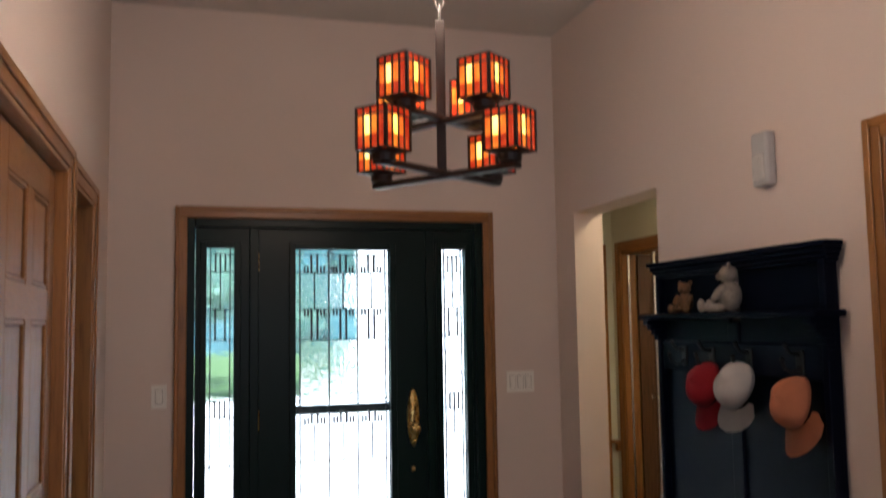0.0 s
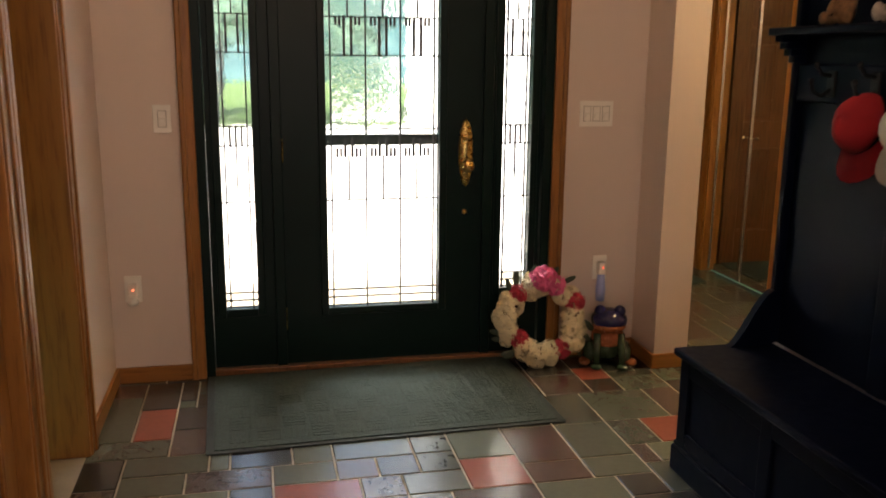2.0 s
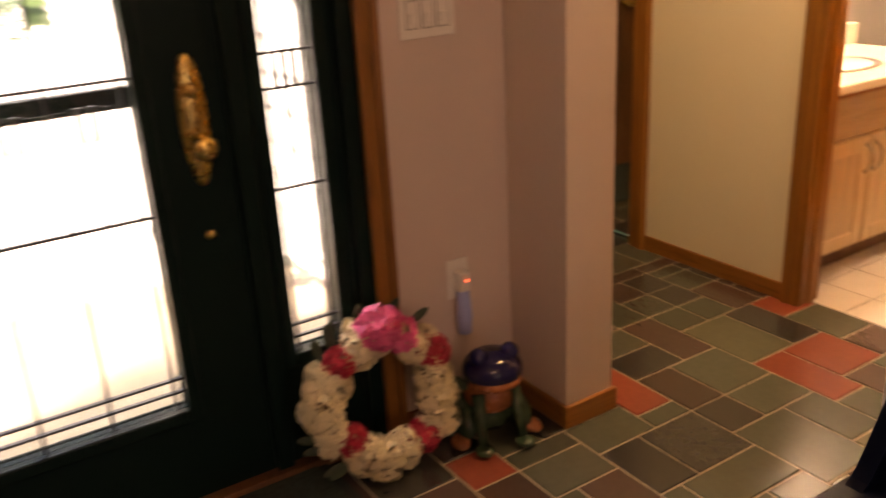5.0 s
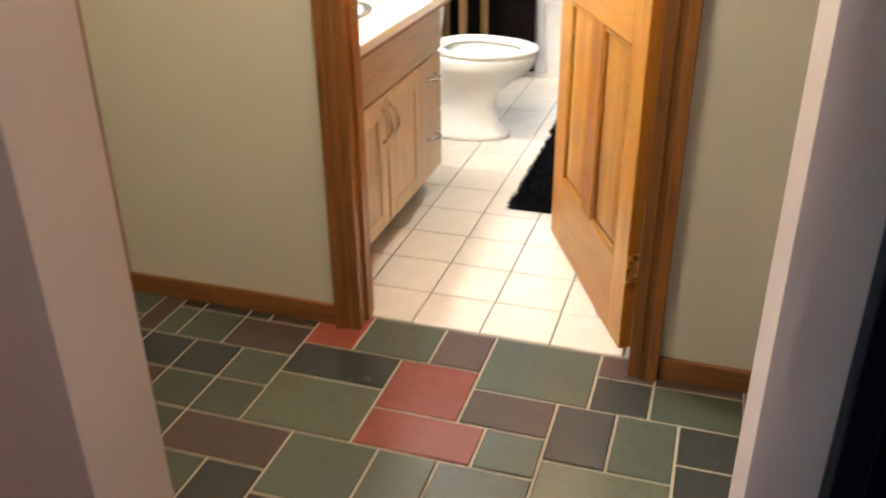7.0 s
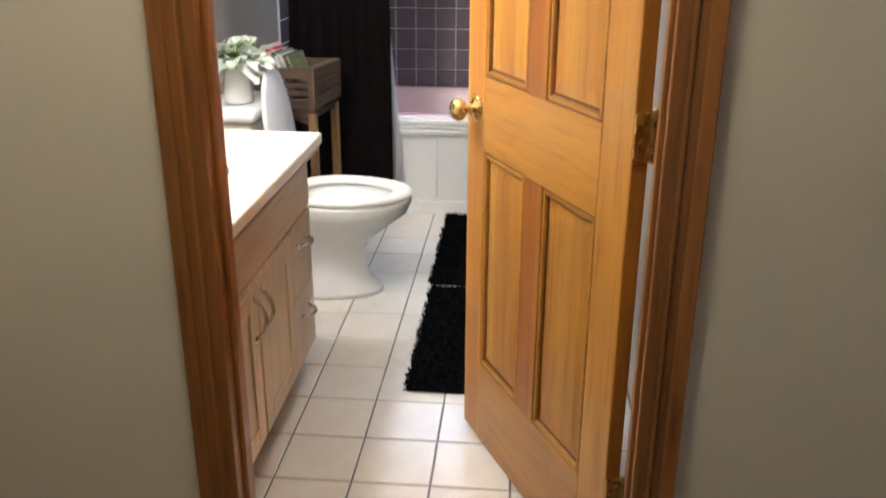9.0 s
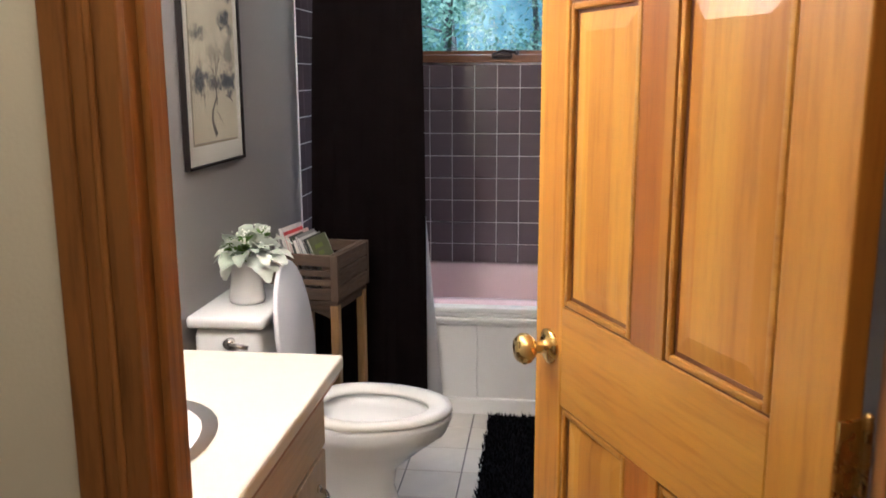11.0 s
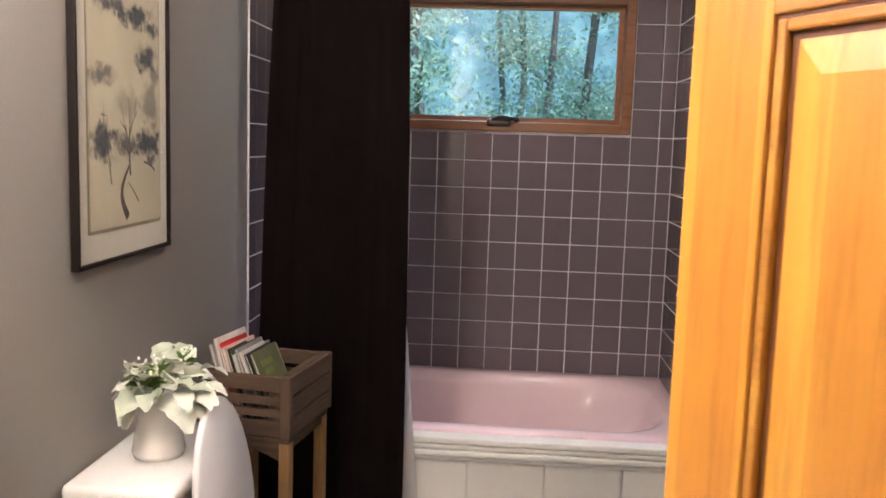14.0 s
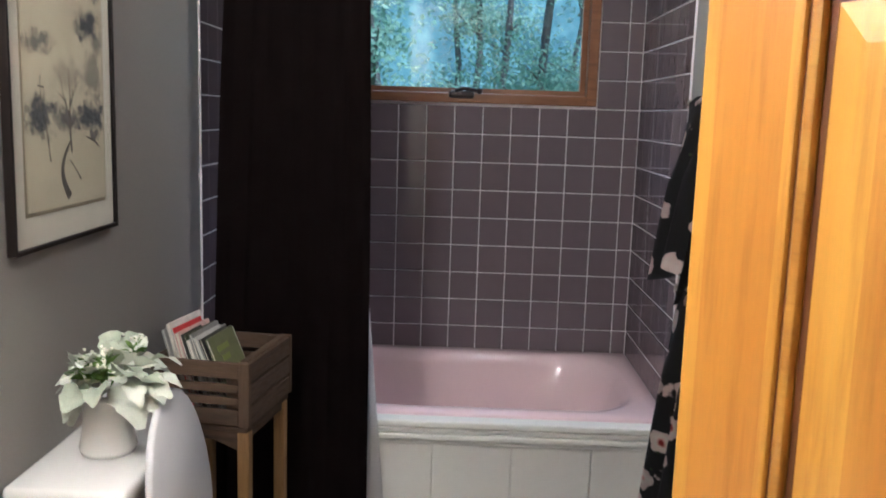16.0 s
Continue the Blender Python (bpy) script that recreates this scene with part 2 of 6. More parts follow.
setting("wall_hall_east", boxes((HALL_E, BATH_W, 1.45, HALL_N, 0, 2.6), (HALL_E, BATH_W, 0.62, 1.45, 2.05, 2.6), (HALL_E, BATH_W, -0.212, 0.62, 0, 2.6),
                                (HALL_E, BATH_W, -1.026, -0.212, 2.066, 2.6), (HALL_E, BATH_W, -1.60, -1.026, 0, 2.6), (HALL_E, BATH_W, -2.40, -1.60, 2.05, 2.6),
                                (HALL_E, BATH_W, HALL_S - 0.12, -2.40, 0, 2.6)), WALL_HALL, "cream painted hall wall with the bathroom doorway")
setting("ceiling_hall", boxes((1.67, HALL_E, HALL_S, HALL_N, LOW, LOW + 0.1)), CEILING, "matt off-white hall ceiling")
setting("wall_bath_north", boxes((BATH_W, BATH_E + 0.16, BATH_N, BATH_N + 0.13, 0, 2.6)), WALL_BATH, "grey painted bathroom wall")
setting("wall_bath_south", boxes((BATH_W, BATH_E + 0.16, BATH_S - 0.13, BATH_S, 0, 2.6)), WALL_BATH, "grey painted bathroom wall with towel bars")
WY0, WY1, WZ0, WZ1 = -0.955, 0.105, 1.478, 2.022
setting("wall_bath_east", boxes((BATH_E + 0.002, BATH_E + 0.16, BATH_S, WY0, 0, 2.6), (BATH_E + 0.002, BATH_E + 0.16, WY1, BATH_N, 0, 2.6),
                                (BATH_E + 0.002, BATH_E + 0.16, WY0, WY1, 0, WZ0), (BATH_E + 0.002, BATH_E + 0.16, WY0, WY1, WZ1, 2.6)), WHITE_GROUT, "tiled wall behind the bathtub")
setting("ceiling_bath", boxes((BATH_W, BATH_E + 0.16, BATH_S, BATH_N, LOW, LOW + 0.1)), CEILING, "matt off-white bathroom ceiling")
floor = setting("floor_slate", boxes((-1.1, 1.67, BACK, HALL_S - 0.1, -0.1, -0.003), (-1.1, 2.762, HALL_S - 0.1, HALL_N, -0.1, -0.003)), GROUT, "multicoloured slate tile floor with pale grout")
floor_bath = setting("floor_bath", boxes((2.762, BATH_E, BATH_S, BATH_N, -0.1, -0.003)), BATH_GROUT, "cream ceramic tile floor with dark grout")

# ---------------------------------------------------------------- trim


def casing(name, label, rows, bevel=0.006):
    """Door casing: each board is a part of one trim."""
    ob = thing(name, label, "trim", kind="structure")
    for r in rows:
        dx, dy, dz = r[1] - r[0], r[3] - r[2], r[5] - r[4]
        part("casing_board", boxes(r, bevel=bevel), OAK if dz > max(dx, dy) else OAK_X if dx > dy else OAK_Y, ob)
    return ob


def side_casing(name, label, x, out, y0, y1, top, width=0.075, depth=0.02, deep=None):
    """Casing round an opening y0..y1 in a wall at x whose room lies towards out (+1 or -1), with its jamb lining of depth deep."""
    a, b = sorted((x, x + out * depth))
    a2, b2 = sorted((x + out * depth, x + out * (depth + 0.008)))
    rows = [(a, b, y0 - width, y0, 0, top + width), (a, b, y1, y1 + width, 0, top + width), (a, b, y0, y1, top, top + width),
            (a2, b2, y0 - width, y0 - width + 0.028, 0, top + width), (a2, b2, y1 + width - 0.028, y1 + width, 0, top + width),
            (a2, b2, y0 - width + 0.028, y1 + width - 0.028, top + width - 0.028, top + width)]
    if deep:
        c, d = sorted((x + out * (depth - 0.006), x - out * deep))
        rows += [(c, d, y0, y0 + 0.016, 0, top), (c, d, y1 - 0.016, y1, 0, top), (c, d, y0 + 0.016, y1 - 0.016, top - 0.016, top)]
    return casing(name, label, rows, bevel=0.004)


casing("trim_front_door", "stained oak casing round the front door",
       [(-0.613, -0.553, FRONT - 0.02, FRONT, 0, 2.075), (1.045, 1.105, FRONT - 0.02, FRONT, 0, 2.075), (-0.613, 1.105, FRONT - 0.02, FRONT, 2.075, 2.135),
        (-0.613, -0.590, FRONT - 0.028, FRONT - 0.02, 0, 2.135), (1.082, 1.105, FRONT - 0.028, FRONT - 0.02, 0, 2.135), (-0.590, 1.082, FRONT - 0.028, FRONT - 0.02, 2.112, 2.135)])
casing("trim_bath_door", "stained oak casing and jamb of the bathroom doorway",
       [(2.68, HALL_E, -0.236, -0.159, 0, 2.127), (2.68, HALL_E, -1.078, -1.001, 0, 2.127), (2.68, HALL_E, -1.001, -0.236, 2.05, 2.127),
        (2.672, 2.68, -0.187, -0.159, 0, 2.127), (2.672, 2.68, -1.078, -1.050, 0, 2.127), (2.672, 2.68, -1.050, -0.187, 2.099, 2.127),
        (2.675, 2.68, -0.212, -0.203, 0, 2.083), (2.675, 2.68, -1.034, -1.025, 0, 2.083),
        (HALL_E, BATH_W, -0.230, -0.213, 0, 2.062), (HALL_E, BATH_W, -1.025, -1.008, 0, 2.062), (HALL_E, BATH_W, -1.008, -0.230, 2.046, 2.062),
        (2.733, 2.764, -0.240, -0.230, 0, 2.046), (2.733, 2.764, -1.008, -0.998, 0, 2.046), (2.733, 2.764, -0.998, -0.240, 2.036, 2.046)], 0.003)
side_casing("trim_bath_inside", "stained oak casing inside the bathroom", BATH_W, 1, -1.014, -0.224, 2.055, 0.066, 0.010)
side_casing("trim_mirror_closet", "stained oak casing of the mirror closet", HALL_E, -1, 0.62, 1.45, 2.05, 0.075, 0.02, 0.12)
side_casing("trim_hall_door", "stained oak casing of a hall door", HALL_E, -1, -2.40, -1.60, 2.05, 0.078, 0.02, 0.12)
side_casing("trim_east_door", "stained oak casing of the entry side door", ENTRY_E, -1, -3.385, -2.585, 2.05, 0.065, 0.02, 0.17)
side_casing("trim_west_door", "stained oak casing of a narrow doorway", ENTRY_W, 1, -1.40, -0.79, 2.04, 0.068, 0.02, 0.16)
side_casing("trim_west_closet", "stained oak casing of the closet doors", ENTRY_W, 1, -3.3, -1.54, 2.06, 0.068, 0.02, 0.16)
casing("trim_hall_end", "stained oak casing of the hall end door",
       [(1.74, 1.81, HALL_N - 0.02, HALL_N, 0, 2.12), (2.57, 2.64, HALL_N - 0.02, HALL_N, 0, 2.12), (1.81, 2.57, HALL_N - 0.02, HALL_N, 2.05, 2.12)])
casing("baseboard_entry", "stained oak baseboards of the entry",
       [(ENTRY_W, -0.613, FRONT - 0.014, FRONT, 0, 0.072), (1.105, 1.50, FRONT - 0.014, FRONT, 0, 0.072), (1.486, 1.50, -0.315, FRONT - 0.014, 0, 0.072),
        (1.486, 1.684, -0.329, -0.315, 0, 0.072), (1.486, 1.50, -2.485, -1.215, 0, 0.072), (1.486, 1.684, -1.215, -1.201, 0, 0.072), (ENTRY_W, ENTRY_W + 0.014, -0.72, FRONT - 0.014, 0, 0.072)], 0.004)
casing("baseboard_hall", "stained oak baseboards of the hall",
       [(HALL_E - 0.014, HALL_E, -0.159, 0.545, 0, 0.067), (HALL_E - 0.014, HALL_E, -1.522, -1.078, 0, 0.067), (1.67, 1.684, -0.315, HALL_N, 0, 0.067)], 0.004)

# ---------------------------------------------------------------- doors


# groove colour: stain build-up with the shade of the recess put in
GROOVE = plain("stain_and_shade_groove", (0.13, 0.045, 0.012), 0.5, vary=0.3, scale=8, bump=0.05)


def rim(x0, x1, z0, z1, y0, y1, d0, d1):
    """Four strips round a panel, from d0 to d1 inside its edge."""
    return ((x0 + d0, x0 + d1, y0, y1, z0 + d0, z1 - d0), (x1 - d1, x1 - d0, y0, y1, z0 + d0, z1 - d0),
            (x0 + d1, x1 - d1, y0, y1, z0 + d0, z0 + d1), (x0 + d1, x1 - d1, y0, y1, z1 - d1, z1 - d0))


def door_leaf(name, label, w, h, m, mat, rail_mat, t=0.035, category="door"):
    """A six-panel door; its hinge edge on the local z axis, the leaf along x."""
    ob = thing(name, label, category, m)
    s, c = 0.106, 0.09
    mid = (w - c) / 2
    for x0, x1 in ((0, s), (w - s, w)):
        part("stile", boxes((x0, x1, -t / 2, t / 2, 0, h), bevel=0.003), mat, ob)
    rails = [(0, 0.235), (0.82, 1.005), (1.53, 1.63), (h - 0.115, h)]
    for z0, z1 in rails:
        part("rail", boxes((s, w - s, -t / 2, t / 2, z0, z1), bevel=0.002), rail_mat, ob)
    for (_, z0), (z1, _) in zip(rails, rails[1:]):
        part("mullion", boxes((mid, mid + c, -t / 2, t / 2, z0, z1), bevel=0.002), mat, ob)
        for x0, x1 in ((s, mid), (mid + c, w - s)):
            bm = boxes((x0, x1, -t * 0.2, t * 0.2, z0, z1))
            for side in (-1, 1):
                g = 0.021
                ring = [(x0 + g, z0 + g), (x1 - g, z0 + g), (x1 - g, z1 - g), (x0 + g, z1 - g)]
                k = 0.03
                top = [(x0 + g + k, z0 + g + k), (x1 - g - k, z0 + g + k), (x1 - g - k, z1 - g - k), (x0 + g + k, z1 - g - k)]
                a = [bm.verts.new((x, side * t * 0.21, z)) for x, z in ring]
                b = [bm.verts.new((x, side * t * 0.33, z)) for x, z in top]
                bm.faces.new(b)
                for i in range(4):
                    bm.faces.new((a[i], a[(i + 1) % 4], b[(i + 1) % 4], b[i]))
            panel = part("panel", bm, mat, ob)
            bm = bmesh.new()
            for side in (-1, 1):
                y0, y1 = sorted((side * t * 0.2, side * t * 0.47))
                for r in rim(x0, x1, z0, z1, y0, y1, 0.004, 0.015):
                    box(bm, *r, bevel=0.003)
            part("moulding", bm, rail_mat, panel)
            # dark strips carry the recess shade along the panel edges
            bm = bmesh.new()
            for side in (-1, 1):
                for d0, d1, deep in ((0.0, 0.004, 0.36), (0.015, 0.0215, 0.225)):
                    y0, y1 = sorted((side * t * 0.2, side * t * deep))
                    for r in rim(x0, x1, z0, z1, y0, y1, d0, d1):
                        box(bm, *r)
            part("groove", bm, GROOVE, panel, "groove darkened for stain and recess shade")
    return ob


def knob(ob, x, z, side, t=0.035, mat=None):
    """A round knob with its rose on one face of a door."""
    bm = bmesh.new()
    turn = pose(x, side * t / 2, z, -90 * side)
    lathe(bm, [(0.001, 0), (0.032, 0), (0.033, 0.005), (0.026, 0.009), (0.012, 0.012), (0.011, 0.03), (0.02, 0.036), (0.028, 0.046), (0.029, 0.056), (0.022, 0.066), (0.001, 0.069)], turn)
    part("knob", bm, mat or BRASS, ob, "polished brass knob", smooth=True)


def hinge(ob, x, y, z, mat=None):
    bm = bmesh.new()
    tube(bm, (x, y, z - 0.045), (x, y, z + 0.045), 0.006)
    ball(bm, (x, y, z + 0.047), (0.006, 0.006, 0.006))
    box(bm, x + 0.004, x + 0.0075, y + 0.001, y + 0.034, z - 0.044, z + 0.044)
    part("hinge", bm, mat or BRASS, ob, "brass hinge")


HINGE, SWING = (2.793, -0.979), 25.6
bath_door = door_leaf("bathroom_door", "open six-panel honey-coloured fir door", 0.76, 2.02, pose(*HINGE, 0.012, 0, 0, SWING), FIR, FIR_X)
knob(bath_door, 0.698, 0.92, 1)
knob(bath_door, 0.698, 0.92, -1)
for z in (0.25, 1.0, 1.78):
    hinge(bath_door, -0.008, -0.0175, z)

hall_door = door_leaf("hall_door", "closed dark-stained six-panel wooden door", 0.79, 2.03, pose(HALL_E + 0.07, -2.395, 0.008, 0, 0, 90), OAK, OAK_Y)
knob(hall_door, 0.72, 0.92, 1)
east_door = door_leaf("side_door", "closed dark-stained six-panel wooden door", 0.79, 2.03, pose(1.59, -3.38, 0.008, 0, 0, 90), DARK_DOOR, DARK_DOOR)
knob(east_door, 0.07, 0.92, 1)
end_door = door_leaf("hall_end_door", "closed brown six-panel wooden door", 0.75, 2.04, pose(1.815, HALL_N - 0.018, 0.004), DARK_DOOR, DARK_DOOR)
knob(end_door, 0.07, 0.92, -1)
closet_door = door_leaf("closet_door", "closed six-panel wooden closet door", 0.86, 2.03, pose(ENTRY_W - 0.045, -2.42, 0.008, 0, 0, 90), OAK, OAK_Y)
door_leaf("closet_door", "closed dark six-panel wooden closet door", 0.85, 2.03, pose(ENTRY_W - 0.05, -3.28, 0.008, 0, 0, 90), DARK_DOOR, DARK_DOOR)
setting("wall_west_closet", boxes((-1.72, -1.66, -3.4, -0.5, 0, 2.4), (-1.66, -1.1, -0.56, -0.5, 0, 2.4), (-1.66, -1.1, -3.4, -3.34, 0, 2.4), (-1.66, -1.1, -3.34, -0.56, 2.3, 2.4)),
        WALL_ENTRY, "beige painted wall of the side room")

# mirrored bifold closet
# unseen panel close behind the mirrors, added to stop outdoor light leaking through
setting("wall_closet_back", boxes((BATH_W, BATH_W + 0.05, 0.55, 1.62, 0, 2.2)), WALL_HALL, "cream painted panel added behind the mirror closet against light leaks")
closet = thing("mirror_closet_door", "mirrored bifold closet doors with chrome edges", "mirror door")
for y0, y1 in ((0.645, 1.030), (1.036, 1.425)):
    p = part("mirror_panel", boxes((HALL_E + 0.035, HALL_E + 0.06, y0, y1, 0.02, 2.02)), MIRROR, closet)
    part("edge_strip", boxes((HALL_E + 0.026, HALL_E + 0.035, y0, y0 + 0.01, 0.02, 2.02), (HALL_E + 0.026, HALL_E + 0.035, y1 - 0.01, y1, 0.02, 2.02)), CHROME, p)
    bm = bmesh.new()
    lathe(bm, [(0.006, 0), (0.006, 0.012), (0.014, 0.018), (0.014, 0.026), (0.001, 0.03)], pose(HALL_E + 0.035, (y0 + 0.04) if y0 > 1 else (y1 - 0.04), 0.95, 0, -90, 0), seg=14)
    part("knob", bm, CHROME, p, smooth=True)
ledge = thing("wall_ledge", "small oak ledge on the hall wall", "ledge")
part("board", boxes((2.62, 2.695, 1.535, 1.60, 0.56, 0.585), bevel=0.006), OAK_Y, ledge)
part("bracket", boxes((2.655, 2.695, 1.545, 1.585, 0.50, 0.56), bevel=0.006), OAK, ledge)
MAT_GREEN = plain("green_carpet", (0.026, 0.042, 0.035), 0.95, vary=0.55, scale=70, grain=160, bump=1.0)
tagged(part("hall_mat", boxes((1.85, 2.55, 1.1, 1.58, 0.002, 0.012), bevel=0.004), MAT_GREEN), "dark green mat before the hall end door", "mat")

# ---------------------------------------------------------------- front door with sidelights
LEAD = plain("lead_came", (0.05, 0.05, 0.055), 0.45, 0.6, vary=0.2, bump=0.1)


def textured_glass(name, rough, bump, scale):
    m = Mat(name)
    m.bsdf.inputs["Transmission Weight"].default_value = 1.0
    m.bsdf.inputs["IOR"].default_value = 1.35
    m.bump(m.noise(scale, 2, m.coords()), bump, 0.01)
    return m.done((0.94, 0.98, 0.98), rough)


SEEDY = textured_glass("seedy_glass", 0.06, 0.12, 26)
RIPPLED = textured_glass("rippled_glass", 0.16, 0.5, 45)


def pane(name, x0, x1, z0, z1, y, mat, parent):
    ob = part(name, boxes((x0, x1, y - 0.003, y + 0.003, z0, z1)), mat, parent)
    ob.visible_shadow = False
    return ob


frame_ob = thing("door_frame_front", "dark green painted frame of the front door", "door frame", kind="structure")
for r in ((-0.575, -0.515, -0.055, 0.09, 0, 2.10), (1.007, 1.065, -0.055, 0.09, 0, 2.10), (-0.515, 1.007, -0.055, 0.09, 2.03, 2.10), (-0.237, -0.191, -0.045, 0.09, 0.03, 2.03), (0.721, 0.767, -0.045, 0.09, 0.03, 2.03)):
    part("frame_post", boxes(r, bevel=0.004), GREEN, frame_ob)
part("threshold", boxes((-0.515, 1.007, -0.06, 0.10, 0, 0.03), bevel=0.004), DARK_DOOR, frame_ob, "worn dark oak threshold")


def glazed_leaf(ob, x0, x1, gx0, gx1, gz0, gz1, z0, z1, y0=-0.022, y1=0.022):
    for name, r in (("stile", (x0, gx0, y0, y1, z0, z1)), ("stile", (gx1, x1, y0, y1, z0, z1)), ("bottom_rail", (gx0, gx1, y0, y1, z0, gz0)), ("top_rail", (gx0, gx1, y0, y1, gz1, z1))):
        part(name, boxes(r), GREEN, ob)
    bm = bmesh.new()
    for y in (y0 - 0.012, y1):
        for r in ((gx0 - 0.03, gx0 + 0.004, y, y + 0.012, gz0 - 0.03, gz1 + 0.03), (gx1 - 0.004, gx1 + 0.03, y, y + 0.012, gz0 - 0.03, gz1 + 0.03),
                  (gx0 + 0.004, gx1 - 0.004, y, y + 0.012, gz0 - 0.03, gz0 + 0.004), (gx0 + 0.004, gx1 - 0.004, y, y + 0.012, gz1 - 0.004, gz1 + 0.03)):
            box(bm, *r, bevel=0.004)
    part("glazing_bead", bm, GREEN, ob)


def came(ob, x0, x1, z0, z1, w=0.0035):
    part("came", boxes((x0 - w, x1 + w, -0.007, 0.007, z0 - w, z1 + w)), LEAD, ob)


front_door = thing("front_door", "dark green front door with a leaded glass panel", "door")
glazed_leaf(front_door, -0.193, 0.723, 0.0, 0.522, 0.287, 1.924, 0.028, 2.034)
XS = (0.0, 0.029, 0.185, 0.341, 0.496, 0.522)
ZS = (0.287, 1.057, 1.141, 1.432, 1.596, 1.795, 1.924)
for i in range(5):
    for z0, z1 in zip(ZS, ZS[1:]):
        pane("glass_pane", XS[i], XS[i + 1], z0, z1, 0, RIPPLED if z0 in (1.141, 1.596) and i in (1, 2) else SEEDY, front_door)
for x in XS[1:5]:
    came(front_door, x, x, 0.287, 1.924, 0.0034)
for z in (0.335, 0.37, 0.79, 1.11, 1.432, 1.596, 1.795, 1.892):
    came(front_door, 0.004, 0.518, z, z, 0.003)
for x in (0.107, 0.263, 0.4185):
    came(front_door, x, x, 1.596, 1.795, 0.0034)
    came(front_door, x, x, 0.79, 0.99, 0.0034)
    for d in (-0.016, 0.016):
        for z0, z1 in ((1.797, 1.892), (1.434, 1.596), (0.99, 1.057)):
            came(front_door, x + d, x + d, z0, z1, 0.0055)
    for d in (-0.052, -0.035, 0.035, 0.052):
        for z0, z1 in ((1.797, 1.826), (1.565, 1.594), (0.99, 1.02)):
            came(front_door, x + d, x + d, z0, z1, 0.0048)
# handle set
bm = bmesh.new()
lathe(bm, [(0.001, 0), (0.155, 0), (0.155, 0.004), (0.14, 0.010), (0.001, 0.012)], pose(0.642, -0.022, 1.0, 90) @ Matrix.Diagonal((0.22, 1, 1, 1)), seg=36)
plate = part("handle_plate", bm, BRASS, front_door, "long oval brass handle plate", smooth=True)
bm = bmesh.new()
lathe(bm, [(0.001, 0), (0.014, 0), (0.012, 0.02), (0.027, 0.034), (0.03, 0.046), (0.024, 0.058), (0.001, 0.062)], pose(0.642, -0.032, 0.945, 90))
part("knob", bm, BRASS, plate, smooth=True)
bm = bmesh.new()
lathe(bm, [(0.001, 0), (0.018, 0), (0.018, 0.008), (0.001, 0.01)], pose(0.642, -0.032, 1.07, 90))
box(bm, 0.638, 0.646, -0.056, -0.04, 1.055, 1.085, bevel=0.002)
part("thumb_turn", bm, BRASS, plate, smooth=True)
bm = bmesh.new()
lathe(bm, [(0.001, 0), (0.012, 0), (0.012, 0.006), (0.001, 0.008)], pose(0.64, -0.022, 0.725, 90), seg=16)
part("lower_lock", bm, BRASS, front_door, smooth=True)
for z in (0.25, 1.02, 1.85):
    bm = bmesh.new()
    tube(bm, (-0.194, -0.03, z - 0.05), (-0.194, -0.03, z + 0.05), 0.007)
    part("hinge", bm, BRASS, front_door)

for gx0, gx1, x0, x1, gz0 in ((-0.460, -0.312, -0.513, -0.237, 0.300), (0.812, 0.957, 0.767, 1.005, 0.345)):
    side = thing("sidelight", "dark green sidelight with leaded glass", "sidelight", group="sidelights of the front door")
    glazed_leaf(side, x0, x1, gx0, gx1, gz0, 1.928, 0.028, 2.034)
    mid = (gx0 + gx1) / 2
    for z0, z1 in ((gz0, 0.85), (0.85, 1.44), (1.44, 1.928)):
        pane("glass_pane", gx0, gx1, z0, z1, 0, SEEDY, side)
    for x in (gx0 + 0.024, gx1 - 0.024):
        came(side, x, x, gz0, 1.928, 0.0032)
    for z in (gz0 + 0.04, gz0 + 0.075, 0.79, 1.04, 1.125, 1.44, 1.60, 1.80, 1.89):
        came(side, gx0 + 0.003, gx1 - 0.003, z, z, 0.0028)
    came(side, mid, mid, 1.60, 1.80, 0.003)
    came(side, mid, mid, 0.85, 1.04, 0.003)
    for d in (-0.025, 0.0, 0.025):
        for z0, z1 in ((1.04, 1.125), (1.80, 1.89)):
            came(side, mid + d, mid + d, z0, z1, 0.0045)
    for d in (-0.025, 0.025):
        came(side, mid + d, mid + d, 1.44, 1.60, 0.0045)

storm = thing("storm_door", "dark storm door behind the front door", "door")
for name, r in (("stile", (-0.19, -0.09, 0.12, 0.15, 0.03, 2.03)), ("stile", (0.62, 0.72, 0.12, 0.15, 0.03, 2.03)), ("rail", (-0.09, 0.62, 0.12, 0.15, 1.025, 1.075)),
                ("rail", (-0.09, 0.62, 0.12, 0.15, 0.03, 0.2)), ("rail", (-0.09, 0.62, 0.12, 0.15, 1.96, 2.03))):
    part(name, boxes(r, bevel=0.004), GREEN, storm)
bm = bmesh.new()
ball(bm, (0.575, 0.105, 0.72), (0.045, 0.015, 0.05))
tube(bm, (0.575, 0.105, 0.72), (0.66, 0.12, 0.72), 0.012)
part("latch_handle", bm, BLACK_WOOD, storm, smooth=True)

# ---------------------------------------------------------------- switches, sockets, sensor


SLOT = plain("slot_gap", (0.32, 0.29, 0.26), 0.7, vary=0.1)


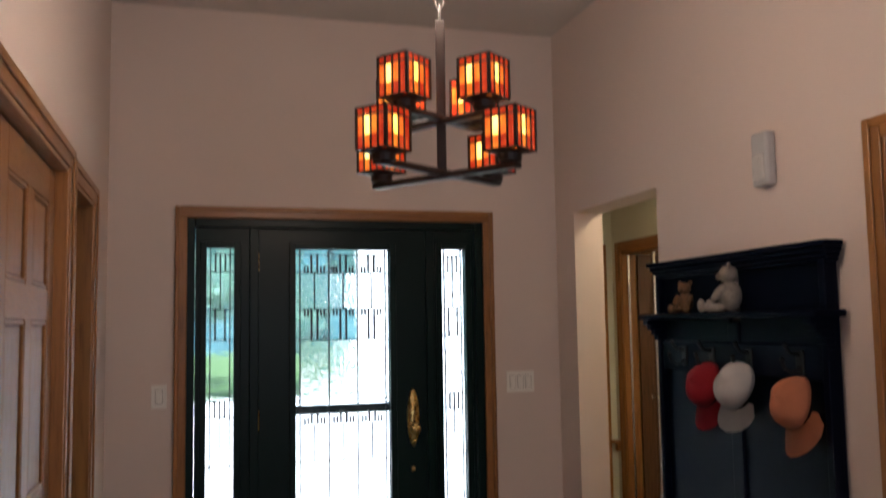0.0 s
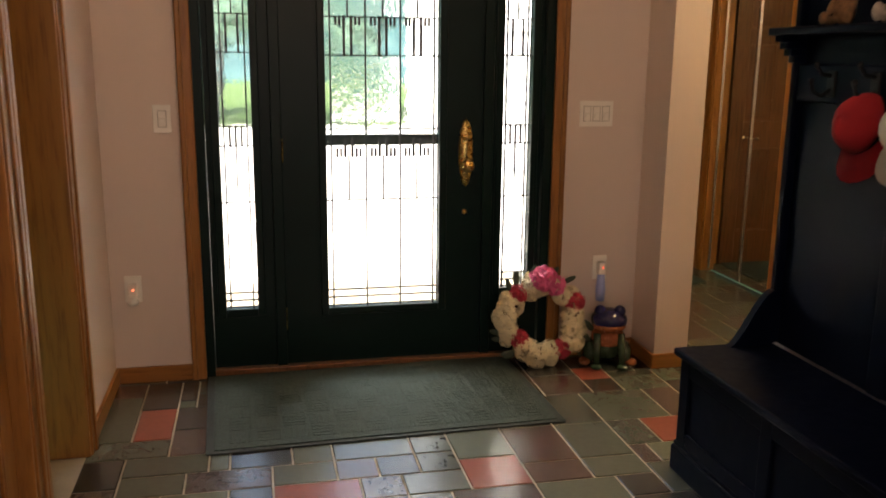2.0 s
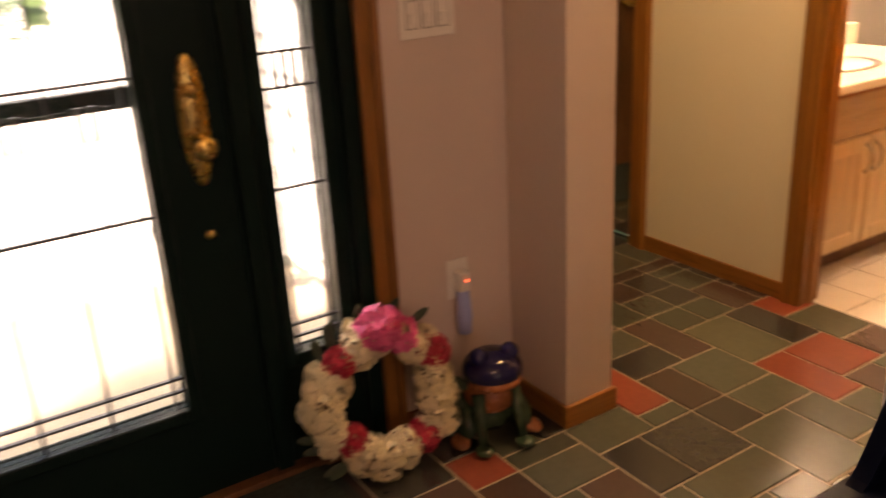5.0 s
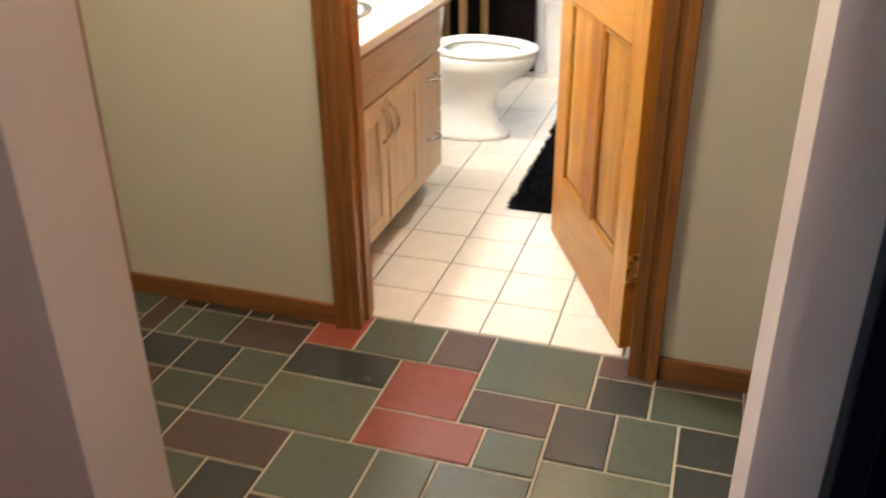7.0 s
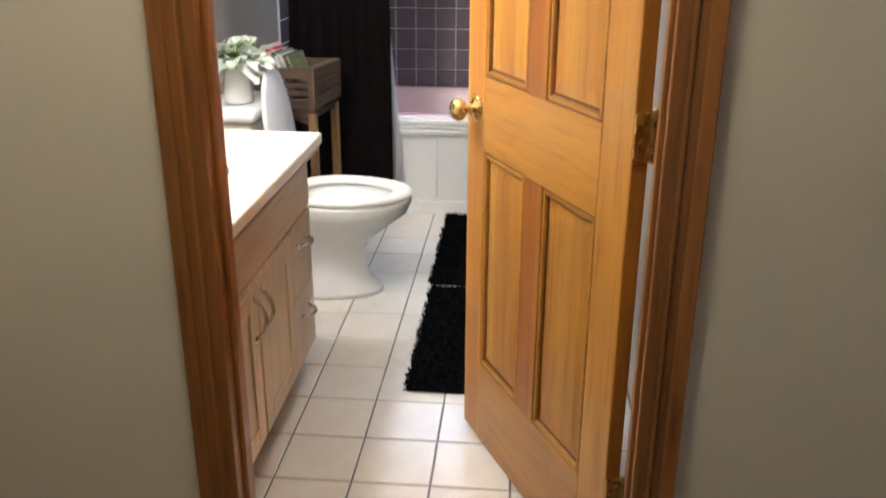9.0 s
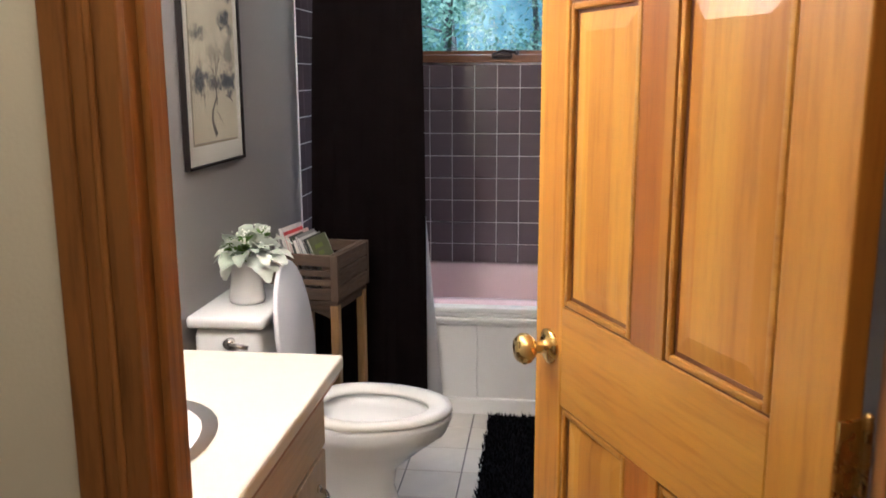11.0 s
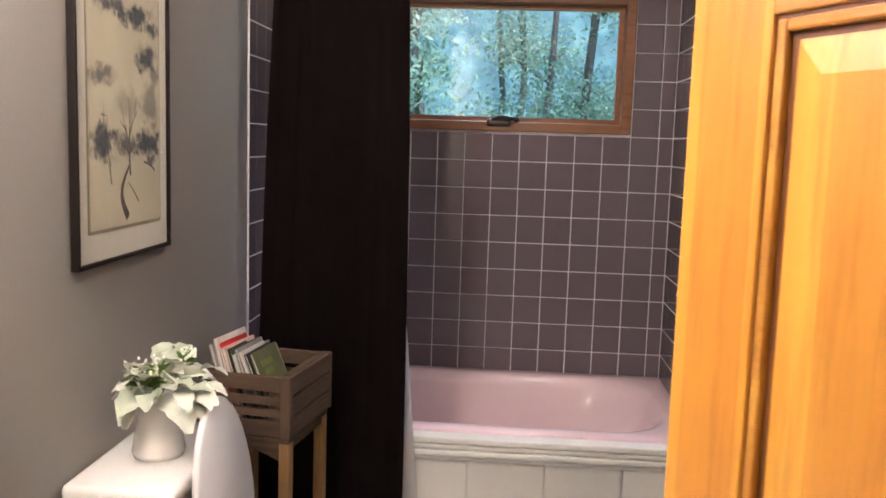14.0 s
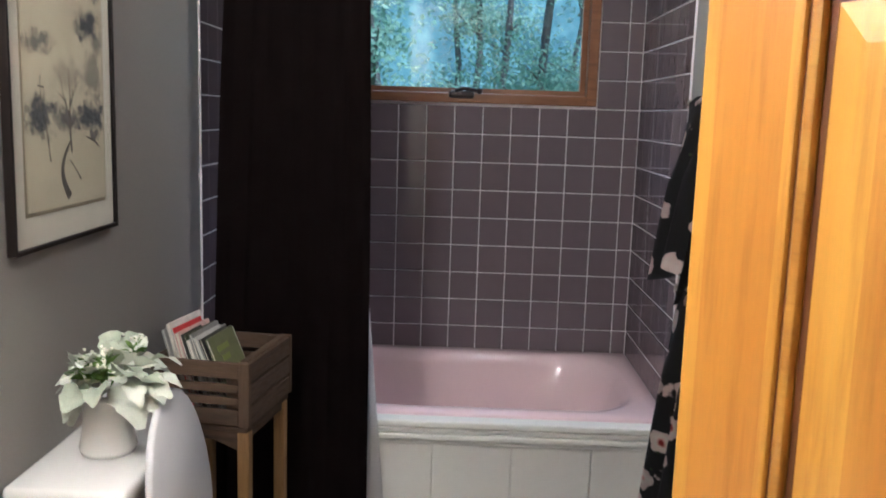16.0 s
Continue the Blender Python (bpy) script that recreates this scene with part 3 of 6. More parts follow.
def wall_plate(name, label, category, m, width=0.075, toggles=1, height=0.118):
    """A switch or socket plate; the wall is the local plane y = 0, the room at -y."""
    ob = thing(name, label, category, m)
    part("plate", boxes((-width / 2, width / 2, -0.006, 0, -height / 2, height / 2), bevel=0.0025), PLASTIC, ob)
    step = 0.046
    for k in range(toggles):
        x = (k - (toggles - 1) / 2) * step
        part("slot", boxes((x - 0.0185, x + 0.0185, -0.0068, -0.004, -0.0355, 0.0355)), SLOT, ob, "dark slot round the rocker")
        bm = boxes((x - 0.016, x + 0.016, -0.009, -0.004, -0.033, 0.033), bevel=0.002)
        box(bm, x - 0.012, x + 0.012, -0.016, -0.007, -0.02, 0.004, bevel=0.003)
        part("rocker", bm, PLASTIC, ob)
    return ob


wall_plate("light_switch", "single white light switch beside the front door", "light switch", pose(-0.684, FRONT, 1.163))
wall_plate("light_switch", "triple white light switch plate beside the front door", "light switch", pose(1.257, FRONT, 1.178), 0.165, 3)
wall_plate("light_switch", "single white light switch on the cream hall wall", "light switch", pose(HALL_E, 0.475, 1.16, 0, 0, -90))
wall_plate("light_switch", "double white light switch on the grey wall", "light switch", pose(4.47, BATH_S, 1.105, 0, 0, 180), 0.12, 2)
LED_RED = glowing("red_indicator", (1.0, 0.12, 0.05), 0.9)
LED_BLUE = plain("pale_blue_plastic", (0.35, 0.42, 0.75), 0.35, vary=0.05)


def night_light(label, m, body, body_mat, lit):
    ob = wall_plate("wall_socket", label, "wall socket", m, 0.072, 0)
    bm = boxes((-0.018, 0.018, -0.045, -0.006, -0.03, 0.03), bevel=0.006)
    part("plug_body", bm, PLASTIC, ob)
    bm = bmesh.new()
    lathe(bm, [(0.02, -body), (0.024, -body * 0.6), (0.017, 0), (0.001, 0.003)], pose(0, -0.03, -0.03), seg=16)
    part("diffuser", bm, body_mat, ob, smooth=True)
    if lit:
        bm = bmesh.new()
        ball(bm, (0.004, -0.047, 0.005), (0.004, 0.003, 0.004))
        part("indicator", bm, LED_RED, ob, "small red indicator light")
    return ob


night_light("white socket with a plug-in red-lit night light", pose(-0.845, FRONT, 0.43), 0.035, PLASTIC, True)
night_light("white socket with a plug-in pale blue freshener", pose(1.31, FRONT, 0.44), 0.13, LED_BLUE, True)
CLEAR_BULB = glowing("lit_night_light", (1.0, 0.86, 0.62), 1.3)
bulb = night_light("white socket with a lit night light", pose(3.806, BATH_N, 1.085), 0.012, PLASTIC, False)
bm = bmesh.new()
lathe(bm, [(0.019, -0.045), (0.021, -0.01), (0.018, 0.03), (0.012, 0.045), (0.001, 0.048)], pose(0, -0.045, 0.03), seg=16)
part("bulb_cover", bm, CLEAR_BULB, bulb, "lit clear bulb cover", smooth=True)
sensor = thing("alarm_sensor", "white plastic alarm sensor on the wall", "sensor", pose(1.50, -2.03, 2.085, 0, 0, -90))
# white housing toned grey: the shadow on it is put into the colour
part("housing", boxes((-0.045, 0.045, -0.045, 0, -0.10, 0.10), bevel=0.012), plain("shaded_white_plastic", (0.45, 0.44, 0.44), 0.5, vary=0.04), sensor)
part("lens", boxes((-0.034, 0.034, -0.052, -0.04, -0.08, 0.02), bevel=0.006), plain("sensor_lens", (0.5, 0.48, 0.46), 0.3), sensor)

# ---------------------------------------------------------------- chandelier
BRONZE = plain("dark_bronze", (0.022, 0.011, 0.008), 0.45, 0.25, vary=0.2, bump=0.08)


def stained(name, a, b, glow):
    m = Mat(name)
    co = m.coords()
    f = m.noise(26, 3, co)
    c = m.ramp(f, ((0.3, a), (0.7, b)))
    m.link(c, m.bsdf.inputs["Emission Color"])
    m.bsdf.inputs["Emission Strength"].default_value = glow
    return m.done(c, 0.2)


RED_GLASS = stained("red_stained_glass", (0.34, 0.012, 0.004), (0.62, 0.06, 0.010), 0.22)
AMBER_GLASS = stained("amber_stained_glass", (0.75, 0.09, 0.008), (0.95, 0.25, 0.02), 0.26)
HOT_GLASS = stained("lit_amber_glass", (1.0, 0.38, 0.03), (1.0, 0.62, 0.14), 1.0)
chand = thing("chandelier", "bronze chandelier with eight lit stained glass cubes", "chandelier", pose(0.137, -2.47, 0, 0, 0, -15.8))
part("canopy", (lambda b: (lathe(b, [(0.065, 3.165), (0.065, 3.18), (0.02, 3.19)], seg=24), b)[1])(bmesh.new()), BRONZE, chand)
bm = bmesh.new()
box(bm, -0.013, 0.013, -0.013, 0.013, 1.90, 2.34, bevel=0.003)
part("stem", bm, BRONZE, chand)
for k in range(22):
    bm = bmesh.new()
    z = 2.36 + k * 0.038
    ring = [(0.013 * math.cos(a) * (1 if k % 2 else 0.01), 0.013 * math.cos(a) * (0.01 if k % 2 else 1), z + 0.024 * math.sin(a)) for a in [i * math.pi / 5 for i in range(11)]]
    sweep(bm, ring, 0.003, 6)
    part("chain_link", bm, BRONZE, chand)


def lantern(parent, place, turn):
    """A glass cube of lead-framed strips on a cup."""
    bm = bmesh.new()
    m = Matrix.Translation(place) @ pose(0, 0, 0, 0, 0, turn)
    s, h = 0.047, 0.110
    for x in (-s, s):
        for y in (-s, s):
            box(bm, x - 0.004, x + 0.004, y - 0.004, y + 0.004, 0, h, m=m)
    for z in (0.0, h * 0.78, h - 0.004):
        for q in (-s, s):
            box(bm, -s, s, q - 0.003, q + 0.003, z, z + 0.005, m=m)
            box(bm, q - 0.003, q + 0.003, -s, s, z, z + 0.005, m=m)
    for k in range(1, 4):
        for q in (-s, s):
            v = -s + 2 * s * k / 4
            box(bm, v - 0.003, v + 0.003, q - 0.003, q + 0.003, 0, h, m=m)
            box(bm, q - 0.003, q + 0.003, v - 0.003, v + 0.003, 0, h, m=m)
    shade_ob = part("shade", bm, BRONZE, parent, "stained glass cube shade in red and amber")
    for face in range(4):
        fm = m @ pose(0, 0, 0, 0, 0, 90 * face)
        hot = (1, 2, 2, 1)[face]
        for k in range(4):
            x0, x1 = -s + 2 * s * k / 4 + 0.003, -s + 2 * s * (k + 1) / 4 - 0.003
            for z0, z1, mat in ((0.004, h * 0.35, AMBER_GLASS if k == hot else RED_GLASS), (h * 0.35, h * 0.78, HOT_GLASS if k == hot else AMBER_GLASS if abs(k - hot) == 1 else RED_GLASS), (h * 0.8, h - 0.004, RED_GLASS)):
                b2 = bmesh.new()
                box(b2, x0, x1, -s - 0.0015, -s + 0.0015, z0, z1, m=fm)
                part("glass_strip", b2, mat, shade_ob)
    bm = bmesh.new()
    lathe(bm, [(0.016, -0.028), (0.03, -0.024), (0.032, -0.006), (0.05, 0.001)], m, seg=16)
    part("cup", bm, BRONZE, shade_ob)


for level, r, turn in ((1.942, 0.228, 50), (2.092, 0.148, 50)):
    for k in range(2):
        bm = bmesh.new()
        box(bm, -r - 0.026, r + 0.026, -0.015, 0.015, level - 0.034 - 0.010 * k, level - 0.017 - 0.010 * k, bevel=0.003, m=pose(0, 0, 0, 0, 0, turn + 90 * k))
        part("arm", bm, BRONZE, chand)
    for k in range(4):
        a = radians(turn + 90 * k)
        lantern(chand, (r * math.cos(a), r * math.sin(a), level), turn + 4)

# ---------------------------------------------------------------- doormat, wreath, frog
doormat = thing("doormat", "dark green ribbed doormat before the front door", "doormat", pose(0.165, -0.455, 0, 0, 0, 1.9))
part("backing", boxes((-0.70, 0.70, -0.405, 0.405, 0.002, 0.009), bevel=0.003), plain("mat_rubber", (0.012, 0.02, 0.018), 0.8, vary=0.2, grain=200, bump=0.4), doormat)
part("pile_border", boxes((-0.67, 0.67, -0.385, 0.385, 0.008, 0.014), bevel=0.003), MAT_GREEN, doormat)
MAT_LIGHT = plain("green_carpet_rib", (0.030, 0.049, 0.041), 0.95, vary=0.3, scale=40, grain=380, bump=0.9)
for i in range(12):
    for j in range(6):
        x0, y0 = -0.62 + i * 0.1045, -0.345 + j * 0.116
        bm = bmesh.new()
        for k in range(4):
            if (i + j) % 2:
                box(bm, x0 + 0.004, x0 + 0.094, y0 + 0.006 + k * 0.027, y0 + 0.022 + k * 0.027, 0.0135, 0.0149)
            else:
                box(bm, x0 + 0.004 + k * 0.024, x0 + 0.018 + k * 0.024, y0 + 0.006, y0 + 0.104, 0.0135, 0.0149)
        part("rib_block", bm, MAT_LIGHT, doormat)


def blossom_cluster(name, parent, place, radius, count, size, mat, rng, label="", out=None):
    """A ball of small cupped petals."""
    verts, faces = [], []
    place = Vector(place)
    for _ in range(count):
        d = Vector((rng.gauss(0, 1), rng.gauss(0, 1), rng.gauss(0, 1))).normalized()
        c = place + d * radius * rng.uniform(0.75, 1.05)
        q = d.to_track_quat("Z", "Y").to_matrix() @ Matrix.Rotation(rng.uniform(0, 6.28), 3, "Z")
        for k in range(4):
            r = q @ Matrix.Rotation(k * math.pi / 2 + rng.uniform(-0.2, 0.2), 3, "Z")
            s = size * rng.uniform(0.8, 1.2)
            base = len(verts)
            for p in ((0, 0, 0), (s * 0.6, -s * 0.42, s * 0.28), (s * 1.1, 0, s * 0.22), (s * 0.6, s * 0.42, s * 0.28)):
                verts.append(c + r @ Vector(p))
            faces.append((base, base + 1, base + 2, base + 3))
    data = bpy.data.meshes.new(name)
    data.from_pydata(verts, [], faces)
    data.materials.append(mat)
    ob = new(name, data)
    ob.parent = parent
    return tagged(ob, label)


CREAM = plain("cream_petal", (0.78, 0.69, 0.47), 0.75, vary=0.15, scale=30, bump=0)
CRIMSON = plain("crimson_petal", (0.50, 0.035, 0.07), 0.7, vary=0.3, scale=30, bump=0)
PINK = plain("pink_ribbon", (0.85, 0.16, 0.36), 0.45, vary=0.15, scale=20, bump=0.1)
LEAF_DARK = plain("dark_leaf", (0.03, 0.05, 0.025), 0.5, vary=0.3, scale=20, bump=0.1)
TWIG = plain("twig_brown", (0.10, 0.05, 0.025), 0.8, vary=0.3, scale=40, bump=0.4)
WC, WR = Vector((0.992, -0.155, 0.222)), 0.16
wreath = thing("flower_wreath", "cream and crimson artificial flower wreath with pink bow", "wreath", pose(*WC, -12, 0, -3))
rng = random.Random(5)
bm = bmesh.new()
sweep(bm, [(WR * math.cos(a), 0, WR * math.sin(a)) for a in [i * math.pi / 12 for i in range(25)]], 0.03, 10)
part("vine_ring", bm, TWIG, wreath)
for k in range(17):
    a = 2 * math.pi * k / 17 + 1.57
    red = k in (2, 6, 10, 14)
    r = WR + rng.uniform(-0.02, 0.022)
    blossom_cluster("red_blossom" if red else "cream_blossom", wreath, (r * math.cos(a), -0.02, r * math.sin(a)), rng.uniform(0.042, 0.05) if red else rng.uniform(0.044, 0.06), 210, 0.0125, CRIMSON if red else CREAM, rng)
for k in range(9):
    a = rng.uniform(0, 6.28)
    blossom_cluster("cream_blossom", wreath, ((WR + 0.03) * math.cos(a), 0.0, (WR + 0.03) * math.sin(a)), 0.038, 110, 0.012, CREAM, rng)
blossom_cluster("bow", wreath, (0.0, -0.055, WR + 0.035), 0.05, 60, 0.03, PINK, rng, "bright pink ribbon bow")
blossom_cluster("bow_tail", wreath, (0.06, -0.055, WR + 0.0), 0.034, 30, 0.03, PINK, rng, "bright pink ribbon tail")
for k in range(14):
    a = rng.uniform(0, 6.28)
    bm = bmesh.new()
    ball(bm, ((WR + 0.07) * math.cos(a), -0.01, (WR + 0.07) * math.sin(a)), (0.035, 0.004, 0.013), pose(0, 0, 0, 0, -math.degrees(a) + 30, 0), 8, 5)
    part("leaf", bm, LEAF_DARK, wreath)


def joined(name, pieces, label, category, m=None):
    """One mesh whose pieces (bmesh, material) keep their materials."""
    data = bpy.data.meshes.new(name)
    out = bmesh.new()
    for k, (bm, mat) in enumerate(pieces):
        for f in bm.faces:
            f.material_index, f.smooth = k, True
        tmp = bpy.data.meshes.new("piece")
        bm.to_mesh(tmp)
        bm.free()
        out.from_mesh(tmp)
        data.materials.append(mat)
    bmesh.ops.recalc_face_normals(out, faces=out.faces[:])
    out.to_mesh(data)
    out.free()
    ob = tagged(new(name, data), label, category)
    if m is not None:
        ob.matrix_world = m
    return ob


GLAZE_BLUE = plain("cobalt_glaze", (0.012, 0.012, 0.07), 0.12, vary=0.3, bump=0)
GLAZE_GREEN = plain("green_glaze", (0.03, 0.06, 0.035), 0.2, vary=0.5, scale=25, bump=0)
GLAZE_RUST = plain("rust_glaze", (0.32, 0.11, 0.05), 0.25, vary=0.4, scale=22, bump=0)
head, body, trimb = bmesh.new(), bmesh.new(), bmesh.new()
ball(head, (0, -0.02, 0.222), (0.086, 0.085, 0.056), seg=24, rings=14)
for s in (-1, 1):
    ball(head, (s * 0.046, -0.035, 0.268), (0.028, 0.028, 0.028))
ball(trimb, (0, -0.03, 0.198), (0.079, 0.08, 0.03), seg=24)
ball(trimb, (0, 0.0, 0.14), (0.078, 0.075, 0.06), pose(0, 0, 0, 20), 24)
ball(body, (0, 0.03, 0.08), (0.085, 0.09, 0.075), seg=24)
for s in (-1, 1):
    ball(body, (s * 0.085, 0.01, 0.055), (0.035, 0.075, 0.055))
    tube(body, (s * 0.055, -0.045, 0.16), (s * 0.06, -0.085, 0.02), 0.02, 0.016)
    ball(body, (s * 0.062, -0.10, 0.014), (0.028, 0.034, 0.014))
    ball(trimb, (s * 0.11, -0.04, 0.02), (0.028, 0.04, 0.018))
joined("frog_figurine", [(head, GLAZE_BLUE), (body, GLAZE_GREEN), (trimb, GLAZE_RUST)], "glazed ceramic frog figurine in blue and rust", "figurine", pose(1.31, -0.205, 0.002, 0, 0, -14))

# ---------------------------------------------------------------- hall tree with bench
HT0, HT1 = -2.36, -1.285
tree = thing("hall_tree", "black painted hall tree with bench seat and shelf", "hall tree")
part("side_panel", boxes((1.44, 1.492, HT1 - 0.03, HT1, 0.46, 1.70), bevel=0.004), BLACK_WOOD, tree)
part("side_panel", boxes((1.44, 1.492, HT0, HT0 + 0.03, 0.46, 1.70), bevel=0.004), BLACK_WOOD, tree)
MIDY = (HT0 + HT1) / 2
for y0, y1 in ((HT0 + 0.03, MIDY - 0.035), (MIDY + 0.035, HT1 - 0.03)):
    part("back_panel", boxes((1.468, 1.482, y0, y1, 0.46, 1.70)), BLACK_WOOD, tree)
part("back_stile", boxes((1.455, 1.485, MIDY - 0.035, MIDY + 0.035, 0.46, 1.50), bevel=0.006), BLACK_WOOD, tree)
part("hook_rail", boxes((1.448, 1.468, HT0 + 0.03, HT1 - 0.03, 1.30, 1.42), bevel=0.006), BLACK_WOOD, tree)
part("shelf", boxes((1.365, 1.488, HT0 - 0.04, HT1 + 0.035, 1.510, 1.535), bevel=0.006), BLACK_WOOD, tree)
for y in (HT0 + 0.015, HT1 - 0.015):
    bm = bmesh.new()
    for k in range(5):
        box(bm, 1.375 + 0.018 * k, 1.47, y - 0.02, y + 0.02, 1.510 - 0.022 * (k + 1), 1.510 - 0.022 * k + 0.001, bevel=0.003)
    part("shelf_bracket", bm, BLACK_WOOD, tree)
bm = bmesh.new()
for k, (x, z0, z1) in enumerate(((1.445, 1.69, 1.705), (1.435, 1.705, 1.72), (1.425, 1.72, 1.738), (1.412, 1.738, 1.758))):
    box(bm, x, 1.492, HT0 - 0.008 * k - 0.012, HT1 + 0.008 * k + 0.008, z0, z1, bevel=0.004)
part("cornice", bm, BLACK_WOOD, tree)
part("seat", boxes((1.095, 1.468, HT0 - 0.015, HT1 + 0.015, 0.425, 0.452), bevel=0.008), BLACK_WOOD, tree, "glossy black bench seat")
part("seat_box", boxes((1.125, 1.485, HT0 + 0.005, HT1 - 0.005, 0.09, 0.425)), BLACK_WOOD, tree)
for y0, y1 in ((HT0 + 0.01, HT0 + 0.07), (MIDY - 0.03, MIDY + 0.03), (HT1 - 0.07, HT1 - 0.01)):
    part("front_stile", boxes((1.115, 1.125, y0, y1, 0.10, 0.42), bevel=0.003), BLACK_WOOD, tree)
for z0, z1 in ((0.365, 0.42), (0.10, 0.16)):
    part("front_rail", boxes((1.116, 1.125, HT0 + 0.07, HT1 - 0.07, z0, z1), bevel=0.003), BLACK_WOOD, tree)
bm = boxes((1.105, 1.49, HT0 - 0.008, HT1 + 0.008, 0.0, 0.095), bevel=0.008)
box(bm, 1.112, 1.49, HT0 - 0.004, HT1 + 0.004, 0.095, 0.112, bevel=0.006)
part("plinth", bm, BLACK_WOOD, tree)
for y in (HT0 + 0.015, HT1 - 0.015):
    bm = bmesh.new()
    outline = [(1.285 + 0.165 * s, 0.452 + 0.20 * (0.5 - 0.5 * math.cos(math.pi * s)) ** 0.8) for s in [k / 10 for k in range(11)]]
    low = [bm.verts.new((x, y - 0.016, z)) for x, z in outline + [(1.45, 0.452)]]
    high = [bm.verts.new((x, y + 0.016, z)) for x, z in outline + [(1.45, 0.452)]]
    bm.faces.new(low)
    bm.faces.new(high)
    for i in range(len(low)):
        j = (i + 1) % len(low)
        bm.faces.new((low[i], low[j], high[j], high[i]))
    part("scroll_arm", bm, BLACK_WOOD, tree)
IRON = plain("black_iron", (0.015, 0.014, 0.014), 0.4, 0.8, vary=0.2)
HOOKS = (-1.50, -1.70, -1.94, -2.22)
for y in HOOKS:
    bm = boxes((1.438, 1.448, y - 0.018, y + 0.018, 1.32, 1.40), bevel=0.003)
    sweep(bm, [(1.442, y, 1.345), (1.41, y, 1.325), (1.38, y, 1.34), (1.372, y, 1.365)], 0.006)
    sweep(bm, [(1.442, y, 1.385), (1.405, y, 1.39), (1.385, y, 1.415)], 0.006)
    ball(bm, (1.372, y, 1.37), (0.009, 0.009, 0.009))
    ball(bm, (1.385, y, 1.42), (0.009, 0.009, 0.009))
    part("coat_hook", bm, IRON, tree, "black iron double hook")


def cap(label, mat, m):
    """A baseball cap that hangs with its brim down: crown dome towards -x."""
    ob = thing("baseball_cap", label, "cap", m, group="caps on the hall tree")
    bm = bmesh.new()
    rows = []
    for i in range(9):
        a = i / 8 * math.pi / 2
        rows.append((0.080 * math.cos(a) ** 0.85 + 0.001, 0.088 * math.sin(a)))
    lathe(bm, rows, seg=24, squash=(1.12, 1.0))
    for v in bm.verts:
        a = math.atan2(v.co.y, v.co.x)
        v.co *= 1 + 0.035 * math.sin(2 * a + 1.1) * (v.co.z / 0.09) + 0.03 * math.sin(3 * a + 40 * v.co.z + 9 * m.translation.y)
    part("crown", bm, mat, ob, smooth=True)
    bm = bmesh.new()
    ring = []
    for j in range(7):
        v = j / 6
        row = []
        for i in range(13):
            a = (i / 12 - 0.5) * math.pi * 0.86
            r0, r1 = 0.09, 0.09 + 0.085 * math.cos((i / 12 - 0.5) * math.pi) ** 0.55
            r = r0 + (r1 - r0) * v
            row.append(bm.verts.new((r * math.cos(a), 0.98 * r * math.sin(a) / 1.08, 0.004 - 1.9 * (r * math.sin(a)) ** 2 - 0.02 * v)))
        ring.append(row)
    for a, b in zip(ring, ring[1:]):
        for i in range(12):
            bm.faces.new((a[i], a[i + 1], b[i + 1], b[i]))
    bmesh.ops.solidify(bm, geom=bm.faces[:], thickness=0.003)
    part("brim", bm, mat, ob, smooth=True)
    bm = bmesh.new()
    ball(bm, (0, 0, 0.088), (0.007, 0.007, 0.004))
    part("button", bm, mat, ob, smooth=True)
    for k in range(3):
        bm = bmesh.new()
        a = k * math.pi / 3
        sweep(bm, [(1.122 * 0.080 * math.cos(t) * math.cos(a), 0.080 * math.cos(t) * math.sin(a), 0.0885 * math.sin(t)) for t in [0.1 + i * 0.294 for i in range(11)]], 0.0012, 5)
        part("seam", bm, mat, ob)
    return ob


def cloth(name, color, rough=0.9, vary=0.12):
    return plain(name, color, rough, vary=vary, scale=18, grain=420, bump=0.5)


cap("red cotton baseball cap hanging on a hook", cloth("red_cotton", (0.30, 0.006, 0.016)), pose(1.428, -1.69, 1.25, 14) @ pose(0, 0, 0, 0, -76, -8) @ pose(0, 0, 0, 0, 0, 180))
cap("off-white cotton baseball cap hanging on a hook", cloth("white_cotton", (0.50, 0.46, 0.43)), pose(1.405, -1.925, 1.262, 24) @ pose(0, 0, 0, 0, -72, -8) @ pose(0, 0, 0, 0, 0, 180))
cap("orange cotton baseball cap hanging on a hook", cloth("orange_cotton", (0.46, 0.16, 0.075)), pose(1.412, -2.235, 1.225, -4) @ pose(0, 0, 0, 0, -72, -8) @ pose(0, 0, 0, 0, 0, 180))


